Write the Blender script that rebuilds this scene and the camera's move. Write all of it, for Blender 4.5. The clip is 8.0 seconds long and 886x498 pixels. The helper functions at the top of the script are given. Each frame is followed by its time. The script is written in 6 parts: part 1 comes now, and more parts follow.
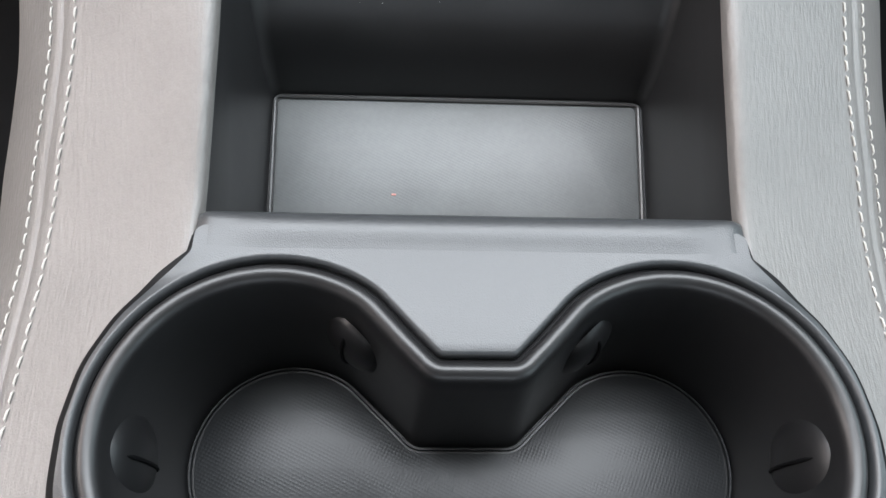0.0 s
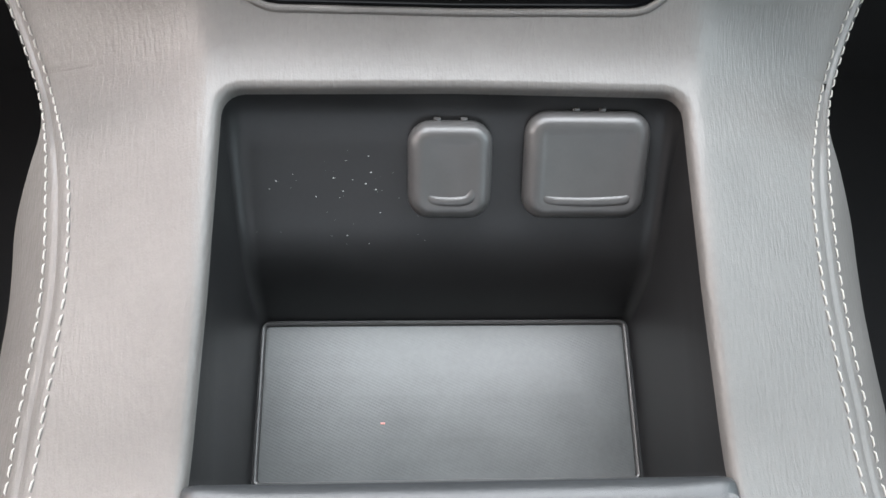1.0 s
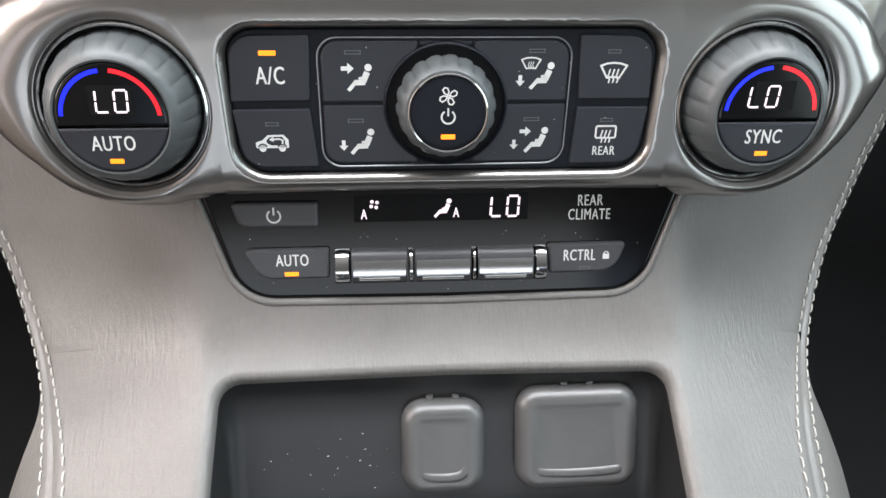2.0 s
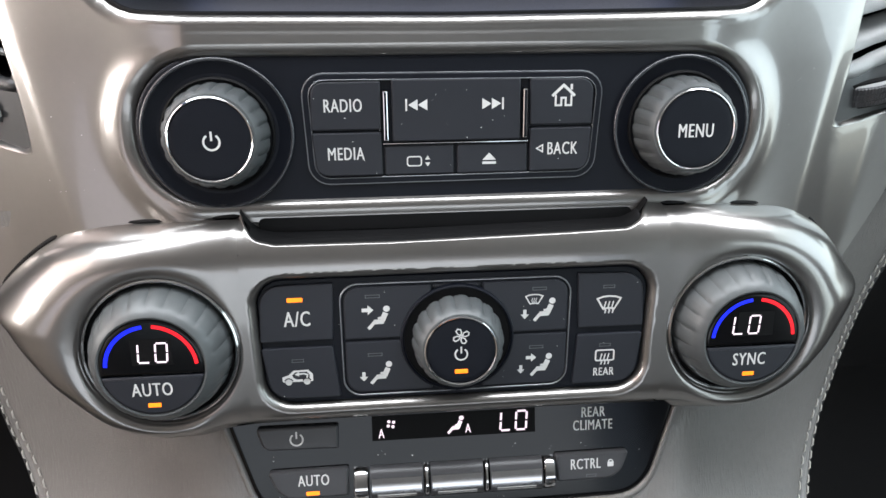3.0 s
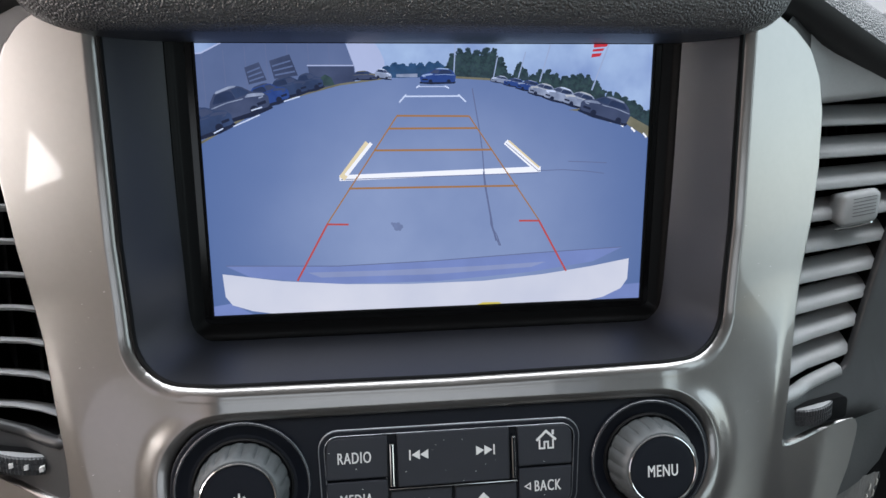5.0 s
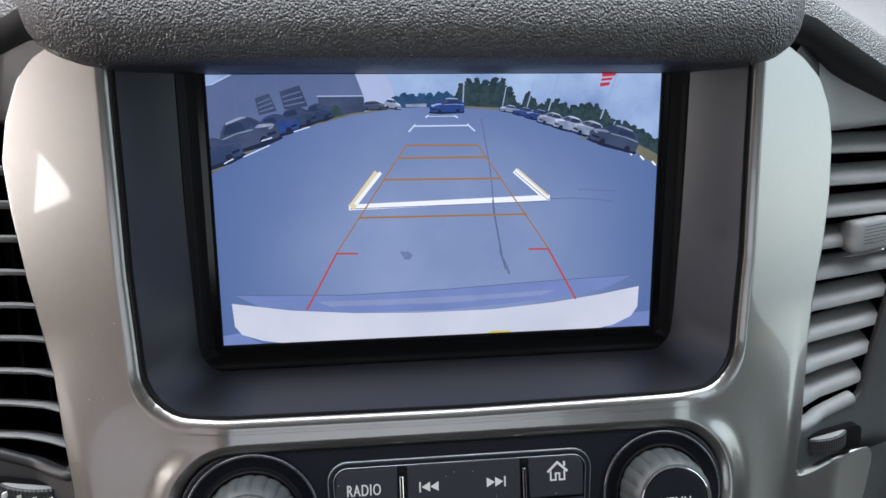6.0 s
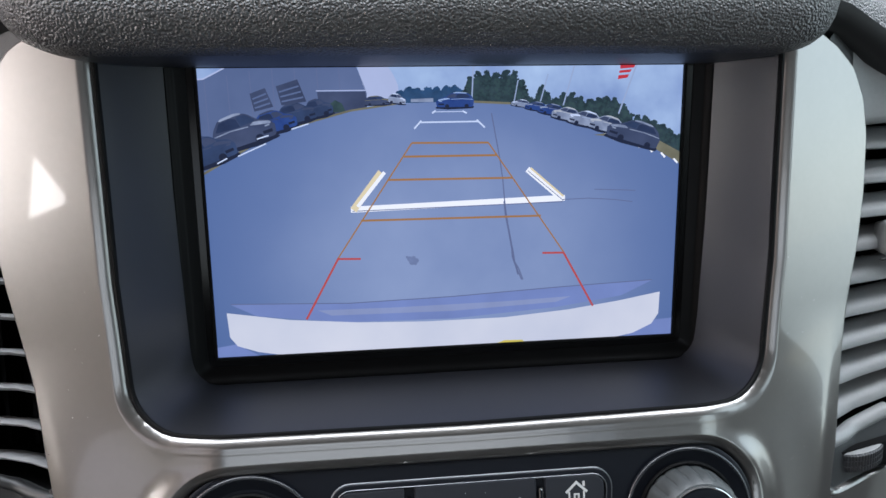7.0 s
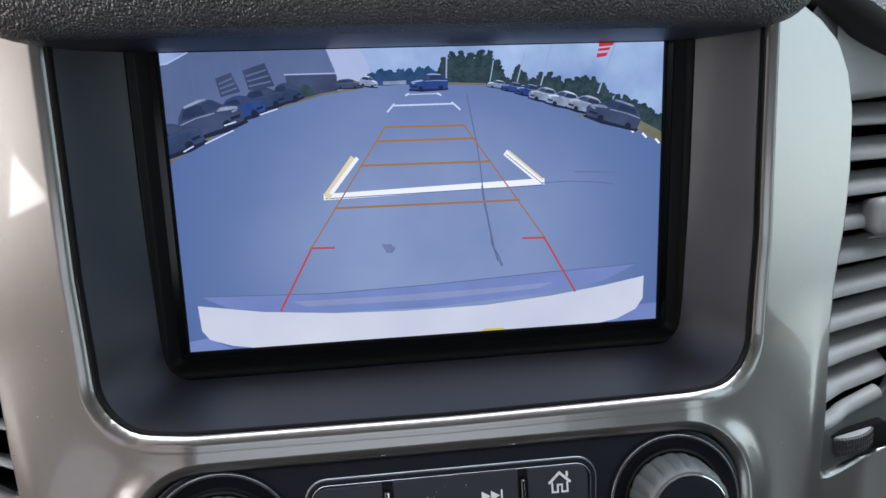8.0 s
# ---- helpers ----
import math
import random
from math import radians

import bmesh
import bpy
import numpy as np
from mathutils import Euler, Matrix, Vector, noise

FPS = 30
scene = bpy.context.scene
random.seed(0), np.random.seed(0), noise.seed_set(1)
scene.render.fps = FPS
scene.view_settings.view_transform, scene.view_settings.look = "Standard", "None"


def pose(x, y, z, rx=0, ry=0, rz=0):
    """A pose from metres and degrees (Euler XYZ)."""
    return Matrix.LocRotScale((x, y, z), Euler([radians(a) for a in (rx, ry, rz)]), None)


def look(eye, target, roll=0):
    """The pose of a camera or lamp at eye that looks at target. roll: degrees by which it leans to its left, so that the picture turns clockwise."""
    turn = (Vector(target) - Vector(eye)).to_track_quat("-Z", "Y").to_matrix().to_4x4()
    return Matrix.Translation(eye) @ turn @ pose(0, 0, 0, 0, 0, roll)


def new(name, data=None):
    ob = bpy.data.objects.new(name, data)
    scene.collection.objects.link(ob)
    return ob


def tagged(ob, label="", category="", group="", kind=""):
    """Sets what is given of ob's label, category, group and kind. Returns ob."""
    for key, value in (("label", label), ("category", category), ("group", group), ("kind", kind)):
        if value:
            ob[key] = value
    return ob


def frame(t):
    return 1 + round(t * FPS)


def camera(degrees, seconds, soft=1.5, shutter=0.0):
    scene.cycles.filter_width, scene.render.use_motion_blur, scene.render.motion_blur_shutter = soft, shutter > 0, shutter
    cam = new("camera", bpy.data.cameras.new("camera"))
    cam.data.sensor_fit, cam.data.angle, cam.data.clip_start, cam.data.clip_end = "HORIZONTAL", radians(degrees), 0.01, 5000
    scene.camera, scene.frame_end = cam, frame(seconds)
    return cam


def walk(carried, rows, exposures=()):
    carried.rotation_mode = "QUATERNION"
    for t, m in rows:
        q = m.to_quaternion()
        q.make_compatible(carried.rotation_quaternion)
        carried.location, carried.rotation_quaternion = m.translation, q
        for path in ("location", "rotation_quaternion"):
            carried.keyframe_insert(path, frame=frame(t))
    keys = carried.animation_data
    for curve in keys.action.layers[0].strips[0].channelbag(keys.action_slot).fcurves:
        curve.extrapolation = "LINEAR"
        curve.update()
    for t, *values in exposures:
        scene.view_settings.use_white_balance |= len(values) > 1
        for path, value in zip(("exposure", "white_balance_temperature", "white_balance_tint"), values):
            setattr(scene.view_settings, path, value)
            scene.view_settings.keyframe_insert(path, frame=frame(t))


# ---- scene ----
cam = camera(62.10, 8.0)
PATH = [
    (0, -0.01874, -0.04466, 0.86515, 18.036, -2.772, 0.072),
    (0.5, -0.01889, -0.02423, 0.86936, 21.834, -2.896, -0.870),
    (1, -0.01668, -0.00433, 0.88188, 26.801, -2.621, -1.406),
    (1.5, -0.01645, 0.01724, 0.89281, 31.920, -2.702, -2.364),
    (2, -0.01684, 0.03204, 0.91338, 37.628, -2.300, -3.259),
    (2.2, -0.01800, 0.03717, 0.91945, 39.454, -2.100, -3.595),
    (3.3, -0.02745, 0.05129, 0.96585, 47.898, -2.005, -5.627),
    (3.5, -0.02863, 0.05214, 0.97363, 49.081, -1.951, -5.953),
    (4, -0.03373, 0.04915, 0.99214, 53.758, -1.858, -6.761),
    (4.5, -0.03608, 0.04991, 1.01127, 57.774, -1.815, -7.106),
    (5, -0.03455, 0.05233, 1.01610, 60.964, -1.961, -7.420),
    (6.5, -0.03641, 0.05953, 1.02048, 62.461, -1.463, -6.967),
    (7, -0.03578, 0.07123, 1.01165, 62.587, -1.242, -7.090),
    (7.5, -0.03290, 0.07375, 1.01187, 62.456, -0.905, -7.376),
    (8, -0.02857, 0.07633, 1.00689, 61.911, -0.484, -7.935),
]
EXPOSURES = [(0, 0.52, 6450, 10), (1, 0.57, 6500, 10), (1.5, 0.74, 6600, 10), (2.2, 0.68, 6600, 10), (3.5, 0.31, 6450, 10), (4.5, -0.03, 6400, 10), (5, -0.11, 6400, 10), (6.5, -0.13, 6280, 10), (8, -0.15, 6230, 10)]
walk(cam, [(t, pose(*row)) for t, *row in PATH], EXPOSURES)

# ---- world, daylight through the windows, exposure ----
world = bpy.data.worlds.new("world")
scene.world = world
world.use_nodes = True
wn = world.node_tree
sky = wn.nodes.new("ShaderNodeTexSky")
sky.sky_type, sky.sun_disc = "NISHITA", False
sky.sun_elevation, sky.sun_rotation = radians(52), radians(150)
wn.links.new(sky.outputs[0], wn.nodes["Background"].inputs[0])
wn.nodes["Background"].inputs[1].default_value = 0.10


def lamp(name, kind, m, power, color, **more):
    data = bpy.data.lights.new(name, kind)
    data.energy, data.color = power, color
    for key, value in more.items():
        if key == "size":
            data.shape, data.size, data.size_y = "RECTANGLE", value[0], value[1]
        if key == "angle":
            data.angle = value
    ob = new(name, data)
    ob.matrix_world = m
    return ob


DAY = (0.95, 0.98, 1.0)
lamp("sun", "SUN", look((-2.0, -1.2, 3.0), (0, 0, 0)), 2.5, (1.0, 0.95, 0.88), angle=radians(0.6))
for side, power, tint, mid, high in ((-1, 5.4, (1.0, 0.83, 0.77), 1.165, 0.54), (1, 5.5, (0.82, 0.98, 1.0), 1.11, 0.64)):
    lamp("front_window_light", "AREA", look((side * 0.78, 0.265 if side < 0 else 0.20, mid), (0, 0.08, 0.85)), power * (0.60 if side < 0 else 0.56), tint, size=(0.51 if side < 0 else 0.62, high))
    lamp("rear_window_light", "AREA", look((side * 0.78, -0.60, mid), (0, 0.0, 0.85)), power * (0.13 if side < 0 else 0.28), tint, size=(0.42, high))
lamp("windscreen_light", "AREA", look((0.0, 0.42, 1.39), (0, 0.0, 0.72)), 20.5, (0.92, 0.96, 1.0), size=(1.2, 0.5))
lamp("windscreen_light", "AREA", look((0.0, 0.80, 1.20), (0, 0.33, 0.92)), 9.0, (0.95, 0.98, 1.0), size=(1.2, 0.34))
lamp("rear_light", "AREA", look((0.0, -1.75, 1.25), (0, 0.2, 0.85)), 3.2, DAY, size=(1.2, 0.5))

# ---- small tools ----


def panel(y, z, lean):
    """A plane across the car that leans back: (u, v, w) in millimetres to the place."""
    s, c = math.sin(radians(lean)), math.cos(radians(lean))
    return lambda u, v, w=0.0: (u * 0.001, y + (v * s - w * c) * 0.001, z + (v * c + w * s) * 0.001)


SCREEN = panel(0.300, 0.850, 16.2)
RADIO = panel(0.2405, 0.820, 28)
CLIMATE = panel(0.2003, 0.765, 28)
REAR = panel(0.184, 0.722, 36)
SOCKET = panel(0.1258, 0.6552, 44)
CUPS = panel(0.0263, 0.668, 97)
BINFLOOR = panel(0.1024, 0.606, 82)
STACK = panel(0.2546, 0.8394, 18)


def mesh_from(name, verts, faces, material, smooth=40):
    me = bpy.data.meshes.new(name)
    me.from_pydata([tuple(v) for v in verts], [], faces)
    bm = bmesh.new()
    bm.from_mesh(me)
    bmesh.ops.recalc_face_normals(bm, faces=bm.faces)
    bm.to_mesh(me)
    bm.free()
    if smooth:
        me.polygons.foreach_set("use_smooth", [True] * len(me.polygons))
        me.set_sharp_from_angle(angle=radians(smooth))
    if material:
        me.materials.append(material)
    return me


def thing(name, at, label, category, group="", kind=""):
    ob = new(name)
    ob.location = at
    ob.empty_display_size = 0.01
    return tagged(ob, label, category, group, kind)


def part(name, geo, material, parent, label="", smooth=40):
    """Links geometry (verts, faces) as one mesh under a thing or a part."""
    ob = new(name, mesh_from(name, geo[0], geo[1], material, smooth))
    if parent is not None:
        ob.parent = parent
        if parent.data is None:
            ob.matrix_parent_inverse = Matrix.Translation(-parent.location)
    return tagged(ob, label)


def join(*geos):
    verts, faces = [], []
    for v, f in geos:
        n = len(verts)
        verts += list(v)
        faces += [tuple(i + n for i in q) for q in f]
    return verts, faces


def loft(loops, start=False, end=False, closed=True):
    n = len(loops[0])
    verts = [p for lp in loops for p in lp]
    faces = []
    for k in range(len(loops) - 1):
        for i in range(n if closed else n - 1):
            j = (i + 1) % n
            faces.append((k * n + i, k * n + j, (k + 1) * n + j, (k + 1) * n + i))
    if start:
        faces.append(tuple(range(n)))
    if end:
        faces.append(tuple((len(loops) - 1) * n + i for i in range(n)))
    return verts, faces


def rounded(corners, seg=6, step=0, closed=True):
    """An outline from corners (u, v, radius), optionally with points every step along the straights."""
    out = []
    n = len(corners)
    for i in range(n):
        if not closed and i in (0, n - 1):
            out.append(tuple(corners[i][:2]))
            continue
        a, b, c = Vector(corners[i - 1][:2]), Vector(corners[i][:2]), Vector(corners[(i + 1) % n][:2])
        r = corners[i][2] if len(corners[i]) > 2 else 0
        d1, d2 = (a - b).normalized(), (c - b).normalized()
        half = math.acos(max(-1, min(1, d1.dot(d2)))) / 2
        if r <= 0 or half > radians(89.7):
            out.append(tuple(b))
            continue
        t = min(r / math.tan(half), 0.49 * (a - b).length, 0.49 * (c - b).length)
        r = t * math.tan(half)
        mid = b + (d1 + d2).normalized() * (r / math.sin(half))
        p, q = b + d1 * t - mid, b + d2 * t - mid
        a0, a1 = math.atan2(p.y, p.x), math.atan2(q.y, q.x)
        turn = (a1 - a0 + math.pi) % (2 * math.pi) - math.pi
        for k in range(seg + 1):
            g = a0 + turn * k / seg
            out.append((mid.x + r * math.cos(g), mid.y + r * math.sin(g)))
    if step:
        fine = []
        for i in range(len(out) if closed else len(out) - 1):
            a, b = out[i], out[(i + 1) % len(out)]
            m = max(1, int(math.dist(a, b) / step))
            fine += [(a[0] + (b[0] - a[0]) * k / m, a[1] + (b[1] - a[1]) * k / m) for k in range(m)]
        out = fine if closed else fine + [out[-1]]
    return out


def box(u0, u1, v0, v1, r=0.0, step=0, seg=6):
    return rounded([(u0, v0, r), (u1, v0, r), (u1, v1, r), (u0, v1, r)], seg, step)


def circle(u, v, r, n=64):
    return [(u + r * math.cos(2 * math.pi * k / n), v + r * math.sin(2 * math.pi * k / n)) for k in range(n)]


def inset(loop, d):
    """The outline moved inwards by d (outwards where negative)."""
    n = len(loop)
    area = sum(loop[i][0] * loop[(i + 1) % n][1] - loop[(i + 1) % n][0] * loop[i][1] for i in range(n))
    side = 1 if area > 0 else -1
    out = []
    for i in range(n):
        a, b, c = loop[i - 1], loop[i], loop[(i + 1) % n]
        e1, e2 = Vector((b[0] - a[0], b[1] - a[1])), Vector((c[0] - b[0], c[1] - b[1]))
        e1, e2 = e1.normalized() if e1.length > 1e-6 else e2.normalized(), e2.normalized() if e2.length > 1e-6 else e1.normalized()
        nn = Vector((-e1.y - e2.y, e1.x + e2.x)) * side
        if nn.length < 1e-6:
            out.append(b)
            continue
        nn.normalize()
        k = min(1.6, 1 / max(0.3, nn.dot(Vector((-e1.y, e1.x)) * side)))
        out.append((b[0] + nn.x * d * k, b[1] + nn.y * d * k))
    return out


def solid(P, loop, prof, start=True, end=True):
    """A body with that outline: prof gives (inset, height) from base to top."""
    return loft([[P(u, v, w) for u, v in inset(loop, d)] for d, w in prof], start, end)


def pad(P, loop, low, high, soft=0.6):
    return solid(P, loop, [(0, low), (0, high - soft), (soft * 0.3, high - soft * 0.3), (soft, high)])


def ring(P, outer, inner, low, high, soft=0.3):
    """A raised frame between two outlines with the same number of points."""
    lo = [[P(*p, low) for p in outer], [P(*p, high - soft) for p in outer], [P(*p, high) for p in inset(outer, soft)],
          [P(*p, high) for p in inset(inner, -soft)], [P(*p, high - soft) for p in inner], [P(*p, low) for p in inner]]
    return loft(lo)


def dense(loop, step=2.0):
    out = []
    for a, b in zip(loop, loop[1:] + loop[:1]):
        m = max(1, round(math.dist(a, b) / step))
        out += [(a[0] + (b[0] - a[0]) * k / m, a[1] + (b[1] - a[1]) * k / m) for k in range(m)]
    return out


def cast(loop, c, a, far=False):
    dx, dy = math.cos(a), math.sin(a)
    best = None
    n = len(loop)
    for i in range(n):
        (x1, y1), (x2, y2) = loop[i], loop[(i + 1) % n]
        ex, ey = x2 - x1, y2 - y1
        det = dx * ey - dy * ex
        if abs(det) < 1e-12:
            continue
        t = ((x1 - c[0]) * ey - (y1 - c[1]) * ex) / det
        s = ((x1 - c[0]) * dy - (y1 - c[1]) * dx) / det
        if t > 0 and -1e-9 <= s <= 1 + 1e-9 and (best is None or (t > best) == far):
            best = t
    best = best or 0
    return (c[0] + dx * best, c[1] + dy * best)


def sheet(P, outer, hole, c, height, rows=8, lip=()):
    """A skin from an outer outline to a hole; height(u, v) bends it; lip gives (inwards, down) for the hole's rolled edge."""
    angles = sorted({round(math.atan2(p[1] - c[1], p[0] - c[0]), 5) for p in list(outer) + list(hole)})
    keep = [angles[0]]
    for a in angles[1:]:
        if a - keep[-1] > 0.004:
            keep.append(a)
    o = [cast(outer, c, a, True) for a in keep]
    h = [cast(hole, c, a) for a in keep]
    loops = []
    for k in range(rows + 1):
        f = k / rows
        f = f * f * (3 - 2 * f) * 0.5 + f * 0.5
        lp = [(a[0] + (b[0] - a[0]) * f, a[1] + (b[1] - a[1]) * f) for a, b in zip(o, h)]
        loops.append([P(u, v, height(u, v)) for u, v in lp])
    for d, down in lip:
        loops.append([P(u, v, height(*b) - down) for (u, v), b in zip(inset(h, d), h)])
    return loft(loops)


def silk(ob, plane, height):
    """Gives a bent skin the true normals of its height over a panel's plane (y, z, lean), so that it mirrors evenly."""
    y0, z0, lean = plane
    sn, cs = math.sin(radians(lean)), math.cos(radians(lean))
    me = ob.data
    normals = []
    for vert in me.vertices:
        dy, dz = (vert.co.y - y0) * 1000, (vert.co.z - z0) * 1000
        u, v, w = vert.co.x * 1000, dy * sn + dz * cs, dz * sn - dy * cs
        if abs(w - height(u, v)) > 0.04:
            normals.append((0, 0, 0))
            continue
        a = Vector((2, (height(u + 1, v) - height(u - 1, v)) * -cs, (height(u + 1, v) - height(u - 1, v)) * sn))
        rise = height(u, v + 1) - height(u, v - 1)
        b = Vector((0, 2 * sn - rise * cs, 2 * cs + rise * sn))
        n = a.cross(b).normalized()
        normals.append(n if n.dot(vert.normal) > 0 else -n)
    me.normals_split_custom_set_from_vertices(normals)
    return ob


def tube(points, r, n=8):
    """A round bead along places in metres."""
    loops = []
    pts = [Vector(p) for p in points]
    for i, p in enumerate(pts):
        d = (pts[min(i + 1, len(pts) - 1)] - pts[max(i - 1, 0)]).normalized()
        a = d.cross(Vector((0, 0.3, 1))).normalized()
        b = d.cross(a).normalized()
        k = 0.35 if i in (0, len(pts) - 1) else 1.0
        loops.append([p + (a * math.cos(2 * math.pi * j / n) + b * math.sin(2 * math.pi * j / n)) * r * k for j in range(n)])
    return loft(loops, True, True)


def flowing(pts, n=5):
    """A smooth curve through places."""
    out = []
    p = [Vector(q) for q in pts]
    for i in range(len(p) - 1):
        a, b, c, d = p[max(0, i - 1)], p[i], p[i + 1], p[min(len(p) - 1, i + 2)]
        for k in range(n):
            t = k / n
            out.append(0.5 * (2 * b + (c - a) * t + (2 * a - 5 * b + 4 * c - d) * t * t + (3 * b - a - 3 * c + d) * t ** 3))
    return out + [p[-1]]


# ---- printed signs and lettering ----


def ribbon(pts, width, closed=False):
    n = len(pts)
    left, right = [], []
    for i in range(n):
        a = pts[i - 1] if closed or i else pts[i]
        b = pts[(i + 1) % n] if closed or i < n - 1 else pts[i]
        p = pts[i]
        e1 = Vector((p[0] - a[0], p[1] - a[1]))
        e2 = Vector((b[0] - p[0], b[1] - p[1]))
        e1 = e1.normalized() if e1.length > 1e-9 else e2.normalized()
        e2 = e2.normalized() if e2.length > 1e-9 else e1
        m = Vector((-e1.y - e2.y, e1.x + e2.x))
        m = m.normalized() if m.length > 1e-6 else Vector((-e1.y, e1.x))
        k = width / 2 / max(0.4, m.dot(Vector((-e1.y, e1.x))))
        left.append((p[0] + m.x * k, p[1] + m.y * k))
        right.append((p[0] - m.x * k, p[1] - m.y * k))
    verts = left + right
    faces = [(i, (i + 1) % n, n + (i + 1) % n, n + i) for i in range(n if closed else n - 1)]
    return verts, faces


def poly(*pts):
    return list(pts), [tuple(range(len(pts)))]


def arc(u, v, r, a0, a1, n=24):
    return [(u + r * math.cos(radians(a0 + (a1 - a0) * k / n)), v + r * math.sin(radians(a0 + (a1 - a0) * k / n))) for k in range(n + 1)]


def dot(u, v, r):
    return poly(*circle(u, v, r, 20))


def sign(P, w, geos, u=0.0, v=0.0, k=1.0):
    verts, faces = join(*geos)
    return [P(u + x * k, v + y * k, w) for x, y in verts], faces


def letters(text, P, u, v, w, high, narrow=0.8, bold=0.0):
    """Flat lettering with the built-in font, centred on (u, v), with that capital height in millimetres."""
    data = bpy.data.curves.new("lettering", "FONT")
    data.body, data.resolution_u, data.offset, data.space_character = text, 3, bold, 1.12
    ob = new("lettering", data)
    bpy.context.view_layer.update()
    me = bpy.data.meshes.new_from_object(ob)
    pts = [(p.co.x, p.co.y) for p in me.vertices]
    faces = [tuple(q.vertices) for q in me.polygons]
    bpy.data.objects.remove(ob)
    bpy.data.curves.remove(data)
    bpy.data.meshes.remove(me)
    x0, x1 = min(p[0] for p in pts), max(p[0] for p in pts)
    high, narrow = high * 1.1, narrow * 0.88
    k = high / 0.70
    stroke = 0.018 * high
    return join(*[([P(u + d + (x - (x0 + x1) / 2) * k * narrow, v + (y - 0.35) * k, w + abs(d) * 0.06 + (0.01 if d > 0 else 0)) for x, y in pts], faces) for d in (-stroke, stroke)])


def seven(P, u, v, w, wide, high, which, t=0.9, slant=0.06):
    """One character of a segment display, from bars a to g."""
    h = high / 2
    g = 0.15 * t
    bars = {"a": (0, high, 1, 0), "d": (0, 0, 1, 0), "g": (0, h, 1, 0), "f": (0, h, 0, 1), "b": (wide, h, 0, 1), "e": (0, 0, 0, 1), "c": (wide, 0, 0, 1)}
    geos = []
    for b in which:
        x, y, across, up = bars[b]
        a, c = (x + g * across + 0.3 * t * across, y + g * up + 0.3 * t * up), (x + (wide - g - 0.3 * t) * across, y + (h - g - 0.3 * t) * up)
        geos.append(ribbon([a, c], t))
    return sign(P, w, [([(x + slant * y, y) for x, y in q], f) for q, f in geos], u, v)


POWER = [ribbon(arc(0, 0, 1, 125, 415), 0.27), ribbon([(0, 0.15), (0, 1.35)], 0.27)]
ARROW = [ribbon([(-1.0, 0), (0.1, 0)], 0.66), poly((0.0, 0.86), (0.98, 0), (0.0, -0.86))]
SEATED = [dot(1.2, 1.6, 0.48), ribbon([(1.05, 1.0), (0.5, -0.3)], 0.8), ribbon([(0.75, -0.35), (-0.7, -0.4)], 0.72), ribbon([(-0.5, -0.3), (-1.5, -1.45)], 0.5), ribbon([(0.85, 0.3), (-0.1, 0.15)], 0.34)]
GLASS = [ribbon([(-1.5, 0.75), (-0.8, 1.0), (0, 1.08), (0.8, 1.0), (1.5, 0.75), (0.72, -0.62), (0.0, -0.5), (-0.72, -0.62)], 0.22, True)]


def waves(x0, y0, k=1.0):
    out = []
    for dx in (-0.55, 0, 0.55):
        out.append(ribbon([(x0 + (dx + 0.13 * math.sin(t * 2.1)) * k, y0 + (-1.2 + t * 0.45) * k) for t in range(5)], 0.2 * k))
    return out


def fan_sign(r=1.0):
    out = []
    for q in range(4):
        a = radians(20 + 90 * q)
        petal = [(0.12, 0.05), (0.45, -0.22), (0.85, -0.2), (1.02, 0.08), (0.85, 0.36), (0.45, 0.3)]
        out.append(ribbon([(r * (x * math.cos(a) - y * math.sin(a)), r * (x * math.sin(a) + y * math.cos(a))) for x, y in petal], 0.15 * r, True))
    return out


def moved(geos, dx, dy, k=1.0, turn=0.0, flip=1):
    c, s = math.cos(radians(turn)), math.sin(radians(turn))
    return [([(dx + k * (flip * x * c - y * s), dy + k * (flip * x * s + y * c)) for x, y in q], f) for q, f in geos]


# ---- materials ----


